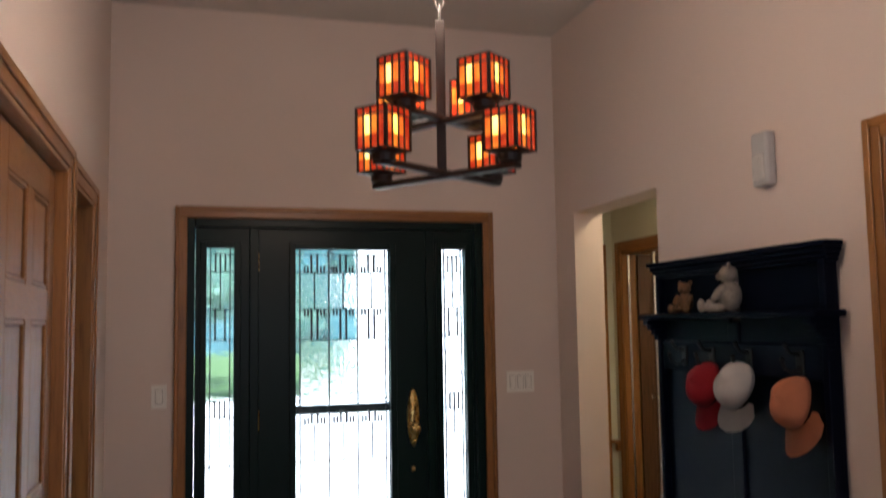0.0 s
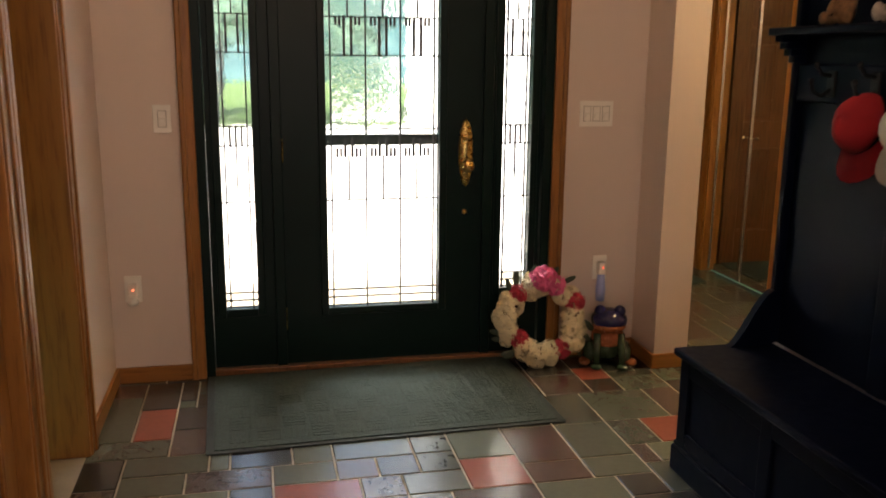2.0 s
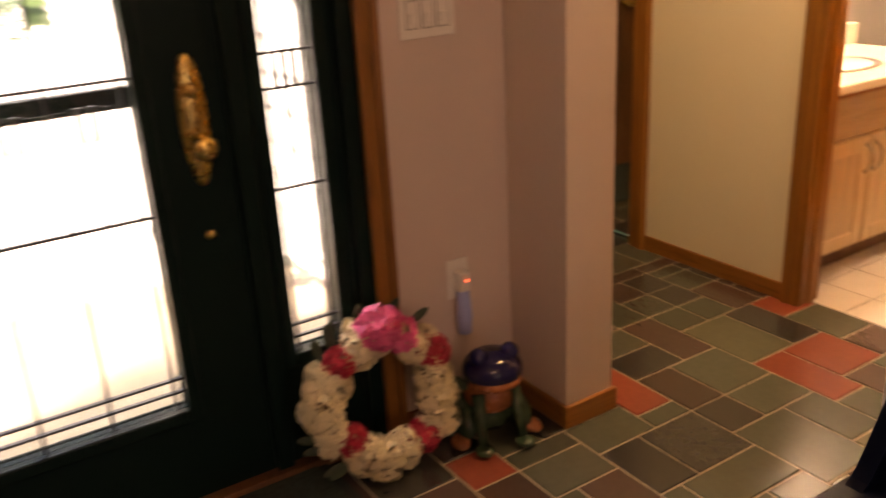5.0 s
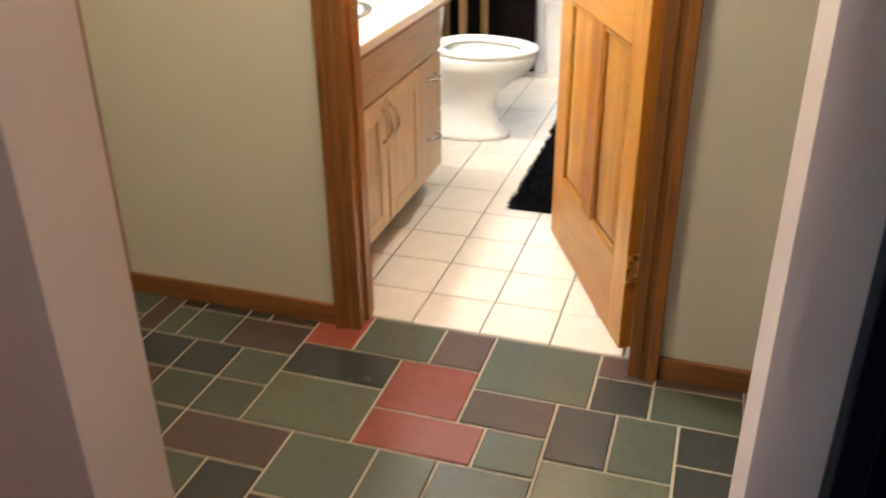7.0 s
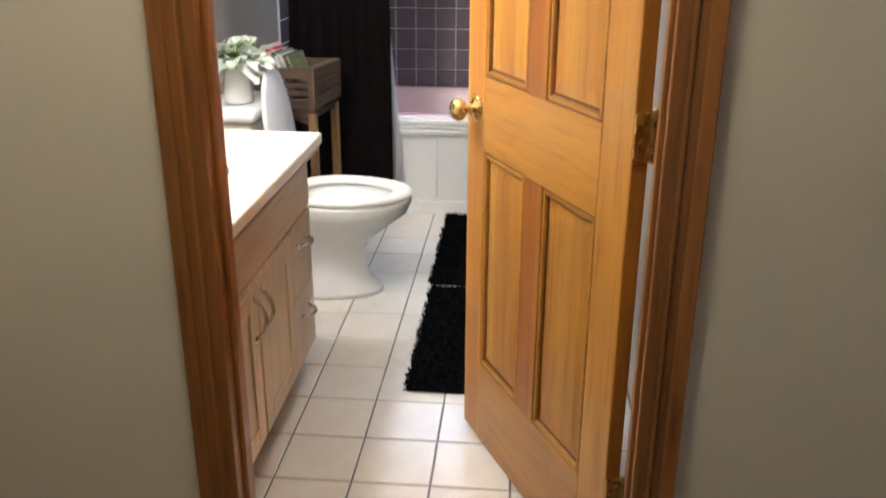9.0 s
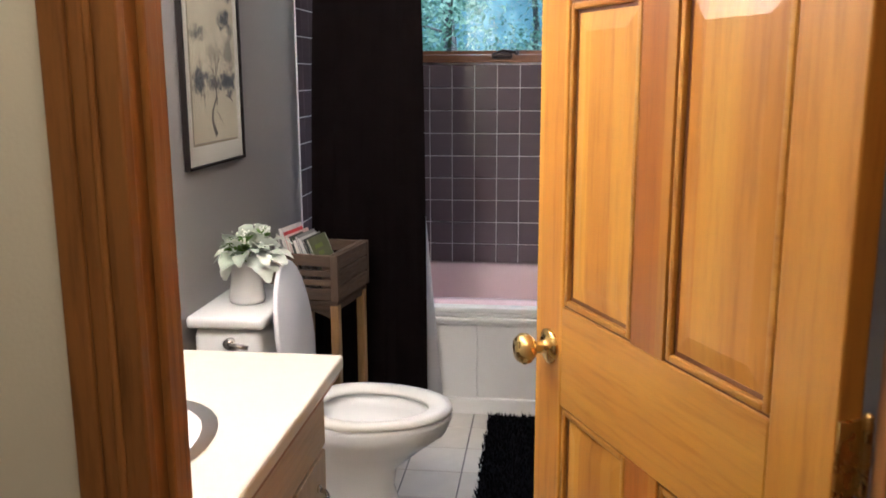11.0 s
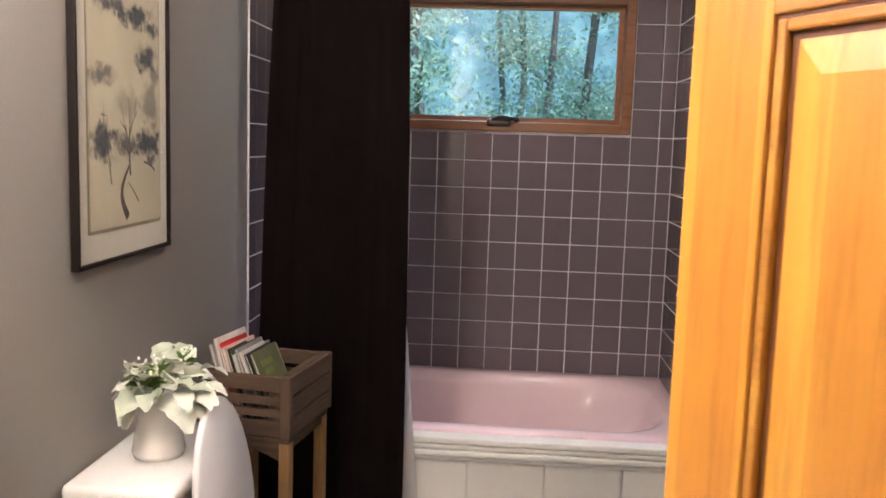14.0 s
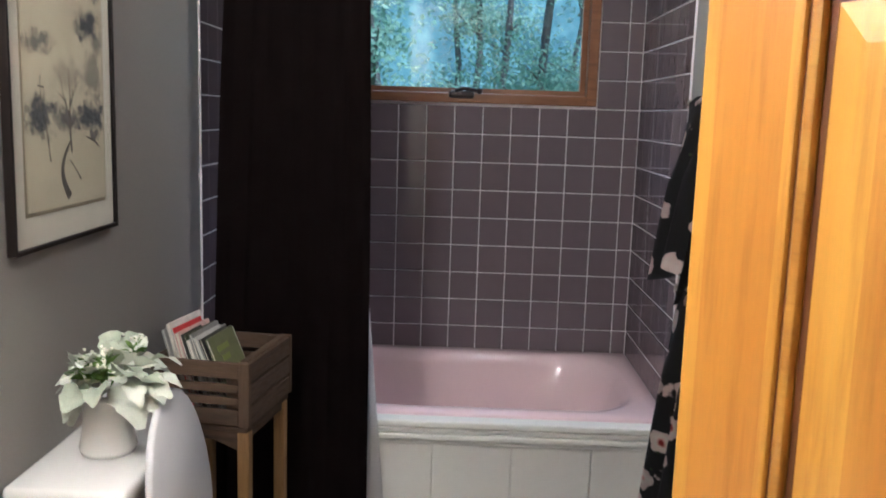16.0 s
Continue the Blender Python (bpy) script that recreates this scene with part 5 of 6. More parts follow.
WINTER = wash_print("winter_print", (0.55, 0.48, 0.34), [(0.175, 0.544, 0.132, 0.035, 0.92), (0.284, 0.533, 0.155, 0.038, 1.00), (0.371, 0.517, 0.070, 0.026, 0.97), (0.344, 0.445, 0.093, 0.045, 0.97), (0.393, 0.412, 0.046, 0.040, 0.65),
                                                       (0.126, 0.396, 0.093, 0.038, 0.76), (0.360, 0.343, 0.085, 0.064, 0.59), (0.240, 0.341, 0.093, 0.048, 0.32), (0.121, 0.259, 0.093, 0.064, 0.97), (0.240, 0.251, 0.124, 0.048, 0.86),
                                                       (0.355, 0.256, 0.109, 0.058, 1.00), (0.371, 0.215, 0.046, 0.016, 0.76)])
sheet = part("print", boxes((0.062, PW - 0.056, -0.0104, -0.0092, 0.074, PH - 0.072)), WINTER, pic, "ink wash print of trees and a path in snow")
PATHINK = plain("path_ink", (0.10, 0.085, 0.07), 0.9, vary=0.3, scale=60, bump=0)


def stroke(points, w0, w1, mat, name):
    """A flat brush stroke on the print, from width w0 to w1."""
    bm = bmesh.new()
    rows = []
    for k, (x, z) in enumerate(points):
        a, b = points[max(k - 1, 0)], points[min(k + 1, len(points) - 1)]
        d = Vector((b[0] - a[0], 0, b[1] - a[1])).normalized()
        q = Vector((-d.z, 0, d.x)) * (w0 + (w1 - w0) * k / (len(points) - 1)) / 2
        rows.append((bm.verts.new(Vector((x, -0.0108, z)) + q), bm.verts.new(Vector((x, -0.0108, z)) - q)))
    for a, b in zip(rows, rows[1:]):
        bm.faces.new((a[0], a[1], b[1], b[0]))
    part(name, bm, mat, sheet)


stroke([(0.250 - 0.036 * math.sin(math.pi * k / 9) - 0.010 * k / 9, 0.205 - 0.115 * k / 9) for k in range(10)], 0.007, 0.022, PATHINK, "path_wash")
for pts, w0, w1 in (([(0.254, 0.182), (0.249, 0.243), (0.254, 0.297), (0.249, 0.352)], 0.009, 0.002), ([(0.250, 0.254), (0.224, 0.297), (0.210, 0.341)], 0.005, 0.001), ([(0.251, 0.276), (0.279, 0.314), (0.289, 0.358)], 0.005, 0.001),
                    ([(0.230, 0.286), (0.202, 0.303)], 0.003, 0.001), ([(0.264, 0.297), (0.262, 0.336)], 0.003, 0.001), ([(0.279, 0.314), (0.300, 0.330)], 0.003, 0.001), ([(0.251, 0.232), (0.284, 0.259), (0.311, 0.265)], 0.004, 0.001),
                    ([(0.249, 0.232), (0.213, 0.254)], 0.004, 0.001), ([(0.160, 0.166), (0.143, 0.254)], 0.005, 0.003), ([(0.129, 0.265), (0.127, 0.336)], 0.004, 0.002), ([(0.115, 0.314), (0.143, 0.311)], 0.003, 0.002),
                    ([(0.328, 0.212), (0.371, 0.201), (0.387, 0.190)], 0.004, 0.006), ([(0.246, 0.166), (0.279, 0.139), (0.295, 0.122)], 0.003, 0.005)):
    stroke(pts, w0, w1, PATHINK, "bare_tree")
pg = part("glass", boxes((0.008, PW - 0.008, -0.016, -0.0135, 0.008, PH - 0.008)), PICTURE_GLASS, pic)
pg.visible_shadow = False

pic2 = thing("framed_picture", "dark-framed small landscape print on the grey wall", "picture", pose(5.155, BATH_S + 0.002, 1.56, 0, 0, 180))
W2, H2 = 0.60, 0.46
for r in ((0, 0.045, -0.03, 0, 0, H2), (W2 - 0.045, W2, -0.03, 0, 0, H2), (0.045, W2 - 0.045, -0.03, 0, 0, 0.045), (0.045, W2 - 0.045, -0.03, 0, H2 - 0.045, H2)):
    part("frame_side", boxes(r, bevel=0.008), FRAME_BLACK, pic2)
part("inner_mat", boxes((0.04, W2 - 0.04, -0.012, -0.004, 0.04, H2 - 0.04)), plain("sage_mat", (0.16, 0.24, 0.22), 0.9), pic2)
GREYPRINT = Mat("misty_print")
GREYPRINT = GREYPRINT.done(GREYPRINT.ramp(GREYPRINT.noise(9, 5, GREYPRINT.coords((1, 1, 3))), ((0.35, (0.22, 0.24, 0.24)), (0.65, (0.62, 0.6, 0.54)))), 0.9)
part("print", boxes((0.09, W2 - 0.09, -0.0135, -0.012, 0.09, H2 - 0.09)), GREYPRINT, pic2)
pg = part("glass", boxes((0.042, W2 - 0.042, -0.019, -0.017, 0.042, H2 - 0.042)), PICTURE_GLASS, pic2)
pg.visible_shadow = False

# ---------------------------------------------------------------- bathtub, curtain, window
PINKTUB = plain("pink_enamel", (0.82, 0.63, 0.66), 0.12, vary=0.02, bump=0.0)
WHITEWOOD = plain("white_painted_panel", (0.80, 0.79, 0.76), 0.4, vary=0.03, bump=0.06)
tub = thing("bathtub", "pale pink enamel bathtub behind white panels", "bathtub")
TX0, TX1, TY0, TY1 = 5.40, BATH_E - 0.002, BATH_S + 0.002, BATH_N - 0.006
bm = bmesh.new()


def rounded(cx, cy, hx, hy, z, r, n=8):
    pts = []
    for qx, qy, a0 in ((1, 1, 0), (-1, 1, 90), (-1, -1, 180), (1, -1, 270)):
        for k in range(n + 1):
            a = radians(a0 + 90 * k / n)
            pts.append((cx + qx * (hx - r) + r * math.cos(a), cy + qy * (hy - r) + r * math.sin(a), z))
    return pts


tcx, tcy, thx, thy = (TX0 + TX1) / 2, (TY0 + TY1) / 2, (TX1 - TX0) / 2, (TY1 - TY0) / 2
rows = [(thx, thy, 0.43, 0.006), (thx, thy, 0.478, 0.006), (thx - 0.008, thy - 0.008, 0.486, 0.012), (thx - 0.06, thy - 0.06, 0.486, 0.20), (thx - 0.075, thy - 0.078, 0.478, 0.22), (thx - 0.088, thy - 0.10, 0.44, 0.24),
        (thx - 0.12, thy - 0.17, 0.25, 0.23), (thx - 0.15, thy - 0.24, 0.15, 0.20), (thx - 0.2, thy - 0.32, 0.12, 0.12)]
rings = [[bm.verts.new(p) for p in rounded(tcx, tcy, hx, hy, z, r)] for hx, hy, z, r in rows]
for a, b in zip(rings, rings[1:]):
    for k in range(len(a)):
        bm.faces.new((a[k], a[(k + 1) % len(a)], b[(k + 1) % len(a)], b[k]))
bm.faces.new(rings[-1])
part("basin", bm, PINKTUB, tub, smooth=True)
bm = bmesh.new()
for k, (x0, z0, z1) in enumerate(((5.345, 0.452, 0.474), (5.352, 0.432, 0.450), (5.347, 0.410, 0.430), (5.360, 0.392, 0.410))):
    box(bm, x0, TX0 + 0.004, TY0, TY1, z0, z1, bevel=0.005)
part("ledge_moulding", bm, WHITEWOOD, tub, "white painted ledge moulding")
n = 6
for k in range(n):
    y0 = TY0 + (TY1 - TY0) * k / n
    y1 = TY0 + (TY1 - TY0) * (k + 1) / n
    part("apron_panel", boxes((5.372, TX0, y0 + 0.002, y1 - 0.002, 0.07, 0.392), bevel=0.003), WHITEWOOD, tub)
part("apron_base", boxes((5.360, TX0, TY0, TY1, 0.0, 0.07), bevel=0.005), WHITEWOOD, tub)
part("apron_backing", boxes((5.385, TX0 + 0.01, TY0, TY1, 0.03, 0.43)), WHITEWOOD, tub)


def hanging(name, label, category, y_left, y_right, z_top, z_bottom, x, folds, depth, mat, flare=0.0, skew=0.0):
    """A gathered curtain along y with a thickness."""
    bm = bmesh.new()
    nu, nv = folds * 14, 24
    grid = []
    for j in range(nv + 1):
        v = j / nv
        row = []
        for i in range(nu + 1):
            u = i / nu
            amp = depth * (0.45 + 0.55 * v) * (0.75 + 0.35 * math.sin(5.3 * u + 1.7))
            ph = 2 * math.pi * folds * (u + 0.012 * math.sin(7 * u + 3 * v))
            yy = y_left + (y_right - y_left) * u - flare * v * u - skew * (1 - v) * (1 - u)
            row.append(bm.verts.new((x + amp * math.sin(ph) + 0.25 * amp * math.sin(2.3 * ph + 1), yy + 0.006 * math.sin(ph * 0.5 + 4 * v), z_top + (z_bottom - z_top) * v)))
        grid.append(row)
    for a, b in zip(grid, grid[1:]):
        for i in range(nu):
            bm.faces.new((a[i], a[i + 1], b[i + 1], b[i]))
    bmesh.ops.solidify(bm, geom=bm.faces[:], thickness=0.0025)
    return tagged(part(name, bm, mat, smooth=True), label, category)


CURTAIN = plain("black_curtain", (0.0125, 0.0086, 0.0084), 1.0, vary=0.15, scale=10, grain=300, bump=0.1, spec=0.06)
hanging("shower_curtain", "black fabric shower curtain gathered to one side", "curtain", BATH_N - 0.06, -0.15, 1.955, 0.055, 5.300, 7, 0.007, CURTAIN, flare=0.025, skew=0.07)
hanging("shower_liner", "white shower liner behind the black curtain", "curtain", 0.05, -0.052, 1.95, 0.04, 5.335, 3, 0.003, plain("white_liner", (0.62, 0.61, 0.62), 0.5, vary=0.04), flare=0.188)
rod = thing("shower_rod", "nickel shower curtain rod with hooks", "curtain rod")
bm = bmesh.new()
tube(bm, (5.33, BATH_N, 1.99), (5.33, BATH_S, 1.99), 0.0125)
part("bar", bm, CHROME, rod, smooth=True)
for yv in (BATH_N - 0.006, BATH_S + 0.006):
    bm = bmesh.new()
    tube(bm, (5.33, yv - 0.006, 1.99), (5.33, yv + 0.006, 1.99), 0.03)
    part("flange", bm, CHROME, rod)
for k in range(10):
    yv = BATH_N - 0.05 - k * 0.052
    bm = bmesh.new()
    sweep(bm, [(5.33 + 0.02 * math.cos(a), yv, 1.985 + 0.026 * math.sin(a)) for a in [i * math.pi / 6 for i in range(13)]], 0.002, 5)
    for q in range(5):
        a = q * 2 * math.pi / 5
        ball(bm, (5.298, yv + 0.009 * math.cos(a), 1.955 + 0.009 * math.sin(a)), (0.004, 0.007, 0.007), seg=8, rings=5)
    part("flower_hook", bm, BERRY, rod, "white flower-shaped curtain hook")

WINDOW_WOOD = wood("window_wood", (0.22, 0.09, 0.035), (0.36, 0.17, 0.07), "y", 0.4)
win = thing("window_1", "brown wooden awning window above the bathtub", "window", kind="structure")
WXF = BATH_E
for name, r in (("window_frame", (WXF - 0.012, WXF + 0.1, WY0, WY0 + 0.04, WZ0, WZ1)), ("window_frame", (WXF - 0.012, WXF + 0.1, WY1 - 0.04, WY1, WZ0, WZ1)),
                ("window_frame", (WXF - 0.012, WXF + 0.1, WY0 + 0.04, WY1 - 0.04, WZ1 - 0.035, WZ1)), ("window_sill", (WXF - 0.02, WXF + 0.1, WY0 + 0.04, WY1 - 0.04, WZ0, WZ0 + 0.038))):
    part(name, boxes(r, bevel=0.004), WINDOW_WOOD, win)
SH = (WY0 + 0.042, WY1 - 0.042, WZ0 + 0.04, WZ1 - 0.037)
sash = part("sash", boxes((WXF + 0.03, WXF + 0.06, SH[0], SH[0] + 0.022, SH[2], SH[3]), (WXF + 0.03, WXF + 0.06, SH[1] - 0.022, SH[1], SH[2], SH[3]),
                          (WXF + 0.03, WXF + 0.06, SH[0] + 0.022, SH[1] - 0.022, SH[2], SH[2] + 0.018), (WXF + 0.03, WXF + 0.06, SH[0] + 0.022, SH[1] - 0.022, SH[3] - 0.018, SH[3])), WINDOW_WOOD, win)
p = part("pane", boxes((WXF + 0.042, WXF + 0.047, SH[0] + 0.02, SH[1] - 0.02, SH[2] + 0.016, SH[3] - 0.016)), GLASS, sash)
p.visible_shadow = False
bm = bmesh.new()
box(bm, WXF - 0.045, WXF - 0.015, -0.475, -0.375, WZ0 + 0.018, WZ0 + 0.048, bevel=0.01)
sweep(bm, [(WXF - 0.04, -0.40, WZ0 + 0.045), (WXF - 0.052, -0.43, WZ0 + 0.055), (WXF - 0.05, -0.49, WZ0 + 0.048)], 0.008)
ball(bm, (WXF - 0.05, -0.495, WZ0 + 0.046), (0.012, 0.012, 0.012))
part("crank", bm, plain("dark_bronze_crank", (0.05, 0.035, 0.03), 0.35, 0.6), win, "dark bronze window crank", smooth=True)

# ---------------------------------------------------------------- towel bars, towels, rugs
NICKEL = plain("warm_nickel", (0.40, 0.35, 0.30), 0.3, 1.0, vary=0.1, bump=0.03)


def towel_bar(x0, x1, z):
    ob = thing("towel_bar", "brushed nickel towel bar on the grey wall", "towel bar", group="towel bars")
    yb = BATH_S + 0.075
    bm = bmesh.new()
    tube(bm, (x0, yb, z), (x1, yb, z), 0.009)
    part("bar", bm, NICKEL, ob, smooth=True)
    for x in (x0, x1):
        bm = bmesh.new()
        pr = [(0.001, 0), (0.034, 0), (0.034, 0.006), (0.022, 0.014), (0.013, 0.035), (0.012, 0.06), (0.017, 0.07), (0.017, 0.085), (0.001, 0.088)]
        lathe(bm, pr, pose(x, BATH_S, z, -90, 0, 0) @ pose(0, 0, 0, 0, 0, 45), seg=4)
        part("post", bm, NICKEL, ob)
    return ob


towel_bar(4.60, 5.14, 1.478)
towel_bar(4.54, 5.14, 0.966)

FLORAL = Mat("floral_towel")
co = FLORAL.coords((1, 0.55, 1))
v1 = FLORAL.node("ShaderNodeTexVoronoi", Scale=11.5, Randomness=0.9)
FLORAL.link(co, v1.inputs["Vector"])
pet = FLORAL.noise(38, 2, co)
dist = FLORAL.node("ShaderNodeMath")
dist.operation = "MULTIPLY_ADD"
FLORAL.link(pet, dist.inputs[0])
dist.inputs[1].default_value = 0.34
FLORAL.link(v1.outputs["Distance"], dist.inputs[2])
flower = FLORAL.ramp(dist.outputs[0], ((0.0, (0.35, 0.05, 0.03)), (0.255, (0.32, 0.03, 0.03)), (0.30, (0.7, 0.42, 0.36)), (0.35, (0.72, 0.64, 0.58)), (0.50, (0.66, 0.52, 0.48)), (0.535, (0.012, 0.011, 0.012))))
v2 = FLORAL.node("ShaderNodeTexVoronoi", Scale=34.0)
FLORAL.link(co, v2.inputs["Vector"])
leafy = FLORAL.ramp(v2.outputs["Distance"], ((0.14, (0.05, 0.07, 0.03)), (0.22, (0.012, 0.011, 0.012))))
sel = FLORAL.ramp(FLORAL.noise(9, 2, co), ((0.5, (0, 0, 0)), (0.56, (1, 1, 1))))
ground = FLORAL.mix(sel, (0.012, 0.011, 0.012), leafy)
sel2 = FLORAL.ramp(v1.outputs["Color"], ((0.10, (0, 0, 0)), (0.14, (1, 1, 1))))
show = FLORAL.ramp(dist.outputs[0], ((0.52, (1, 1, 1)), (0.54, (0, 0, 0))))
both = FLORAL.mix(1.0, sel2, show, "MULTIPLY")
FLORAL.bump(FLORAL.noise(420, 2, FLORAL.coords()), 0.8, 0.004)
FLORAL = FLORAL.done(FLORAL.mix(both, ground, flower), 0.95)


def towel(label, x0, x1, z, drop_front, drop_back, spread, seed):
    """A towel folded over a bar, with soft pleats that widen downwards."""
    r = random.Random(seed)
    yb = BATH_S + 0.075
    bm = bmesh.new()
    nu, nv = 40, 34
    ph = r.uniform(0, 6)
    grid = []
    for j in range(nv + 1):
        s = j / nv * (drop_back + drop_front + 0.05) - drop_back
        row = []
        for i in range(nu + 1):
            u = i / nu
            if s < -0.02:
                yy, zz, k = yb - 0.018, z + 0.006 + s, 0.25
            elif s < 0.03:
                a = math.pi * (s + 0.02) / 0.05
                yy, zz, k = yb - 0.018 * math.cos(a), z + 0.006 + 0.016 * math.sin(a), 0.1
            else:
                yy, zz, k = yb + 0.018, z + 0.006 - (s - 0.03), min(1, (s - 0.03) / 0.2)
            down = max(0.0, (s - 0.03)) / drop_front
            w = (x1 - x0) * (1 + spread * down)
            xx = (x0 + x1) / 2 + (u - 0.5) * w
            fold = 0.024 * k * math.sin(2 * math.pi * 2.5 * u + ph + 0.5 * math.sin(3 * down)) + 0.010 * k * math.sin(2 * math.pi * 5.2 * u + 2 * ph)
            hem = -0.03 * down * math.sin(2 * math.pi * 1.3 * u + ph)
            row.append(bm.verts.new((xx, max(BATH_S + 0.006, yy + fold + (0.075 * down if s > 0 else 0)), zz + hem)))
        grid.append(row)
    for a, b in zip(grid, grid[1:]):
        for i in range(nu):
            bm.faces.new((a[i], a[i + 1], b[i + 1], b[i]))
    bmesh.ops.solidify(bm, geom=bm.faces[:], thickness=0.007)
    return tagged(part("towel", bm, FLORAL, smooth=True), label, "towel", "floral towels")


towel("black floral hand towel over the upper bar", 4.70, 5.10, 1.478, 0.42, 0.36, 0.02, 3)
towel("black floral bath towel over the lower bar", 4.62, 5.10, 0.966, 0.68, 0.55, 0.1, 8)

rng = random.Random(2)


def rug(label, x0, x1, y0, y1):
    """A shaggy rug: a backing and many short tufts."""
    ob = thing("bath_rug", label, "rug", group="black bath rugs")
    part("backing", boxes((x0 + 0.008, x1 - 0.008, y0 + 0.008, y1 - 0.008, 0.002, 0.012), bevel=0.003), RUG, ob)
    verts, faces = [], []
    for _ in range(9000):
        x, y, a = rng.uniform(x0, x1), rng.uniform(y0, y1), rng.uniform(0, 6.28)
        dx, dy = 0.0035 * math.cos(a), 0.0035 * math.sin(a)
        lx, ly = rng.uniform(-0.012, 0.012), rng.uniform(-0.012, 0.012)
        b = len(verts)
        verts += [(x - dx, y - dy, 0.008), (x + dx, y + dy, 0.008), (x + lx, y + ly, rng.uniform(0.02, 0.032))]
        faces.append((b, b + 1, b + 2))
    data = bpy.data.meshes.new("pile")
    data.from_pydata(verts, [], faces)
    data.materials.append(RUG)
    pile = tagged(new("shag", data), kind="stuff")
    pile.parent = ob


RUG = plain("black_shag", (0.004, 0.004, 0.005), 1.0, vary=0.2, scale=40, grain=300, bump=0.3, spec=0.05)
rug("black shaggy bath rug on the tile floor", 3.615, 4.44, -1.0, -0.437)
rug("black shaggy bath rug before the bathtub", 4.46, 5.335, -1.02, -0.425)

# ---------------------------------------------------------------- outdoors
rng = random.Random(9)


def grass_mat(name, a, b, scale):
    m = Mat(name)
    co = m.coords()
    c = m.ramp(m.noise(scale, 5, co), ((0.35, a), (0.65, b)))
    m.bump(m.noise(scale * 9, 3, co), 0.6, 0.05)
    return m.done(c, 0.95)


tagged(part("ground", boxes((-400, 400, -400, 400, -0.4, -0.25)), grass_mat("grass", (0.03, 0.07, 0.015), (0.07, 0.13, 0.03), 1.5)), "green lawn round the house", "ground", kind="structure")
tagged(part("pavement", boxes((-6.0, 1.43, 0.16, 15.0, -0.25, -0.06), (1.43, 7.0, 6.3, 15.0, -0.25, -0.06)), plain("pale_concrete", (0.60, 0.58, 0.54), 0.85, vary=0.08, scale=2, grain=60, bump=0.2)), "pale concrete forecourt before the front door", "pavement", kind="structure")
SIDING = plain("white_siding", (0.78, 0.78, 0.76), 0.6, vary=0.03, bump=0.05)
wing = thing("wall_wing", "white clapboard siding of the house wing", "wall", kind="structure")
part("sheathing", boxes((1.46, 1.55, 0.1, 6.2, -0.25, 3.1)), SIDING, wing)
part("sheathing", boxes((1.46, 1.55, 0.02, 0.1, 2.6, 3.1)), SIDING, wing)
for k in range(22):
    z = -0.2 + k * 0.15
    bm = bmesh.new()
    box(bm, 1.435, 1.46, 0.11, 6.2, z, z + 0.15)
    for v in bm.verts:
        if v.co.z > z + 0.1 and v.co.x < 1.44:
            v.co.x = 1.456
    part("clapboard", bm, SIDING, wing)

BARK = plain("tree_bark", (0.075, 0.08, 0.078), 0.95, vary=0.35, scale=6, grain=40, bump=0.8)


def foliage(name, a, b):
    m = Mat(name)
    geo = m.node("ShaderNodeNewGeometry")
    c = m.ramp(geo.outputs["Random Per Island"], ((0.0, a), (1.0, b)))
    mat = m.done(c, 0.7, spec=0.2)
    thin = m.node("ShaderNodeBsdfTranslucent")
    both = m.node("ShaderNodeMixShader", Fac=0.6)
    m.link(c, thin.inputs["Color"])
    m.link(m.bsdf.outputs[0], both.inputs[1]).link(thin.outputs[0], both.inputs[2])
    m.link(both.outputs[0], m.t.nodes["Material Output"].inputs["Surface"])
    return mat


LEAVES = foliage("spring_leaves", (0.15, 0.28, 0.21), (0.33, 0.50, 0.40))


def tree_at(x, y, height, spread, leaves, low, leaf=0.16):
    ob = thing("tree", "leafy green woodland tree with a thin trunk", "tree", pose(x, y, -0.25), group="trees of the wood")
    bm = bmesh.new()
    pts = [Vector((0.12 * math.sin(k * 1.3 + x), 0.12 * math.cos(k * 1.7 + y), height * k / 7)) for k in range(8)]
    for k, (a, b) in enumerate(zip(pts, pts[1:])):
        tube(bm, a, b, 0.12 * (1 - k / 8.5), 0.12 * (1 - (k + 1) / 8.5), 8)
    limbs = []
    for k in range(9):
        h = height * rng.uniform(low, 0.92)
        a = rng.uniform(0, 6.28)
        reach = spread * rng.uniform(0.5, 1.0)
        e = Vector((reach * math.cos(a), reach * math.sin(a), h + 0.25 * reach))
        tube(bm, (0, 0, h * 0.96), e, 0.045, 0.012, 6)
        limbs.append((Vector((0, 0, h)), e))
    part("trunk", bm, BARK, ob)
    verts, faces = [], []
    for _ in range(leaves):
        a, e = limbs[rng.randrange(len(limbs))]
        c = a + (e - a) * rng.uniform(0.25, 1.1) + Vector((rng.gauss(0, 0.4), rng.gauss(0, 0.4), rng.gauss(0, 0.35)))
        q = Euler((rng.uniform(-1, 1), rng.uniform(-1, 1), rng.uniform(0, 6.28))).to_matrix()
        s = leaf * rng.uniform(0.6, 1.3)
        b = len(verts)
        for p in ((-s, 0, 0), (0, -s * 0.5, 0.05 * s), (s, 0, 0), (0, s * 0.5, 0.05 * s)):
            verts.append(c + q @ Vector(p))
        faces.append((b, b + 1, b + 2, b + 3))
    data = bpy.data.meshes.new("crown")
    data.from_pydata(verts, [], faces)
    data.materials.append(LEAVES)
    crown = new("crown", data)
    crown.parent = ob


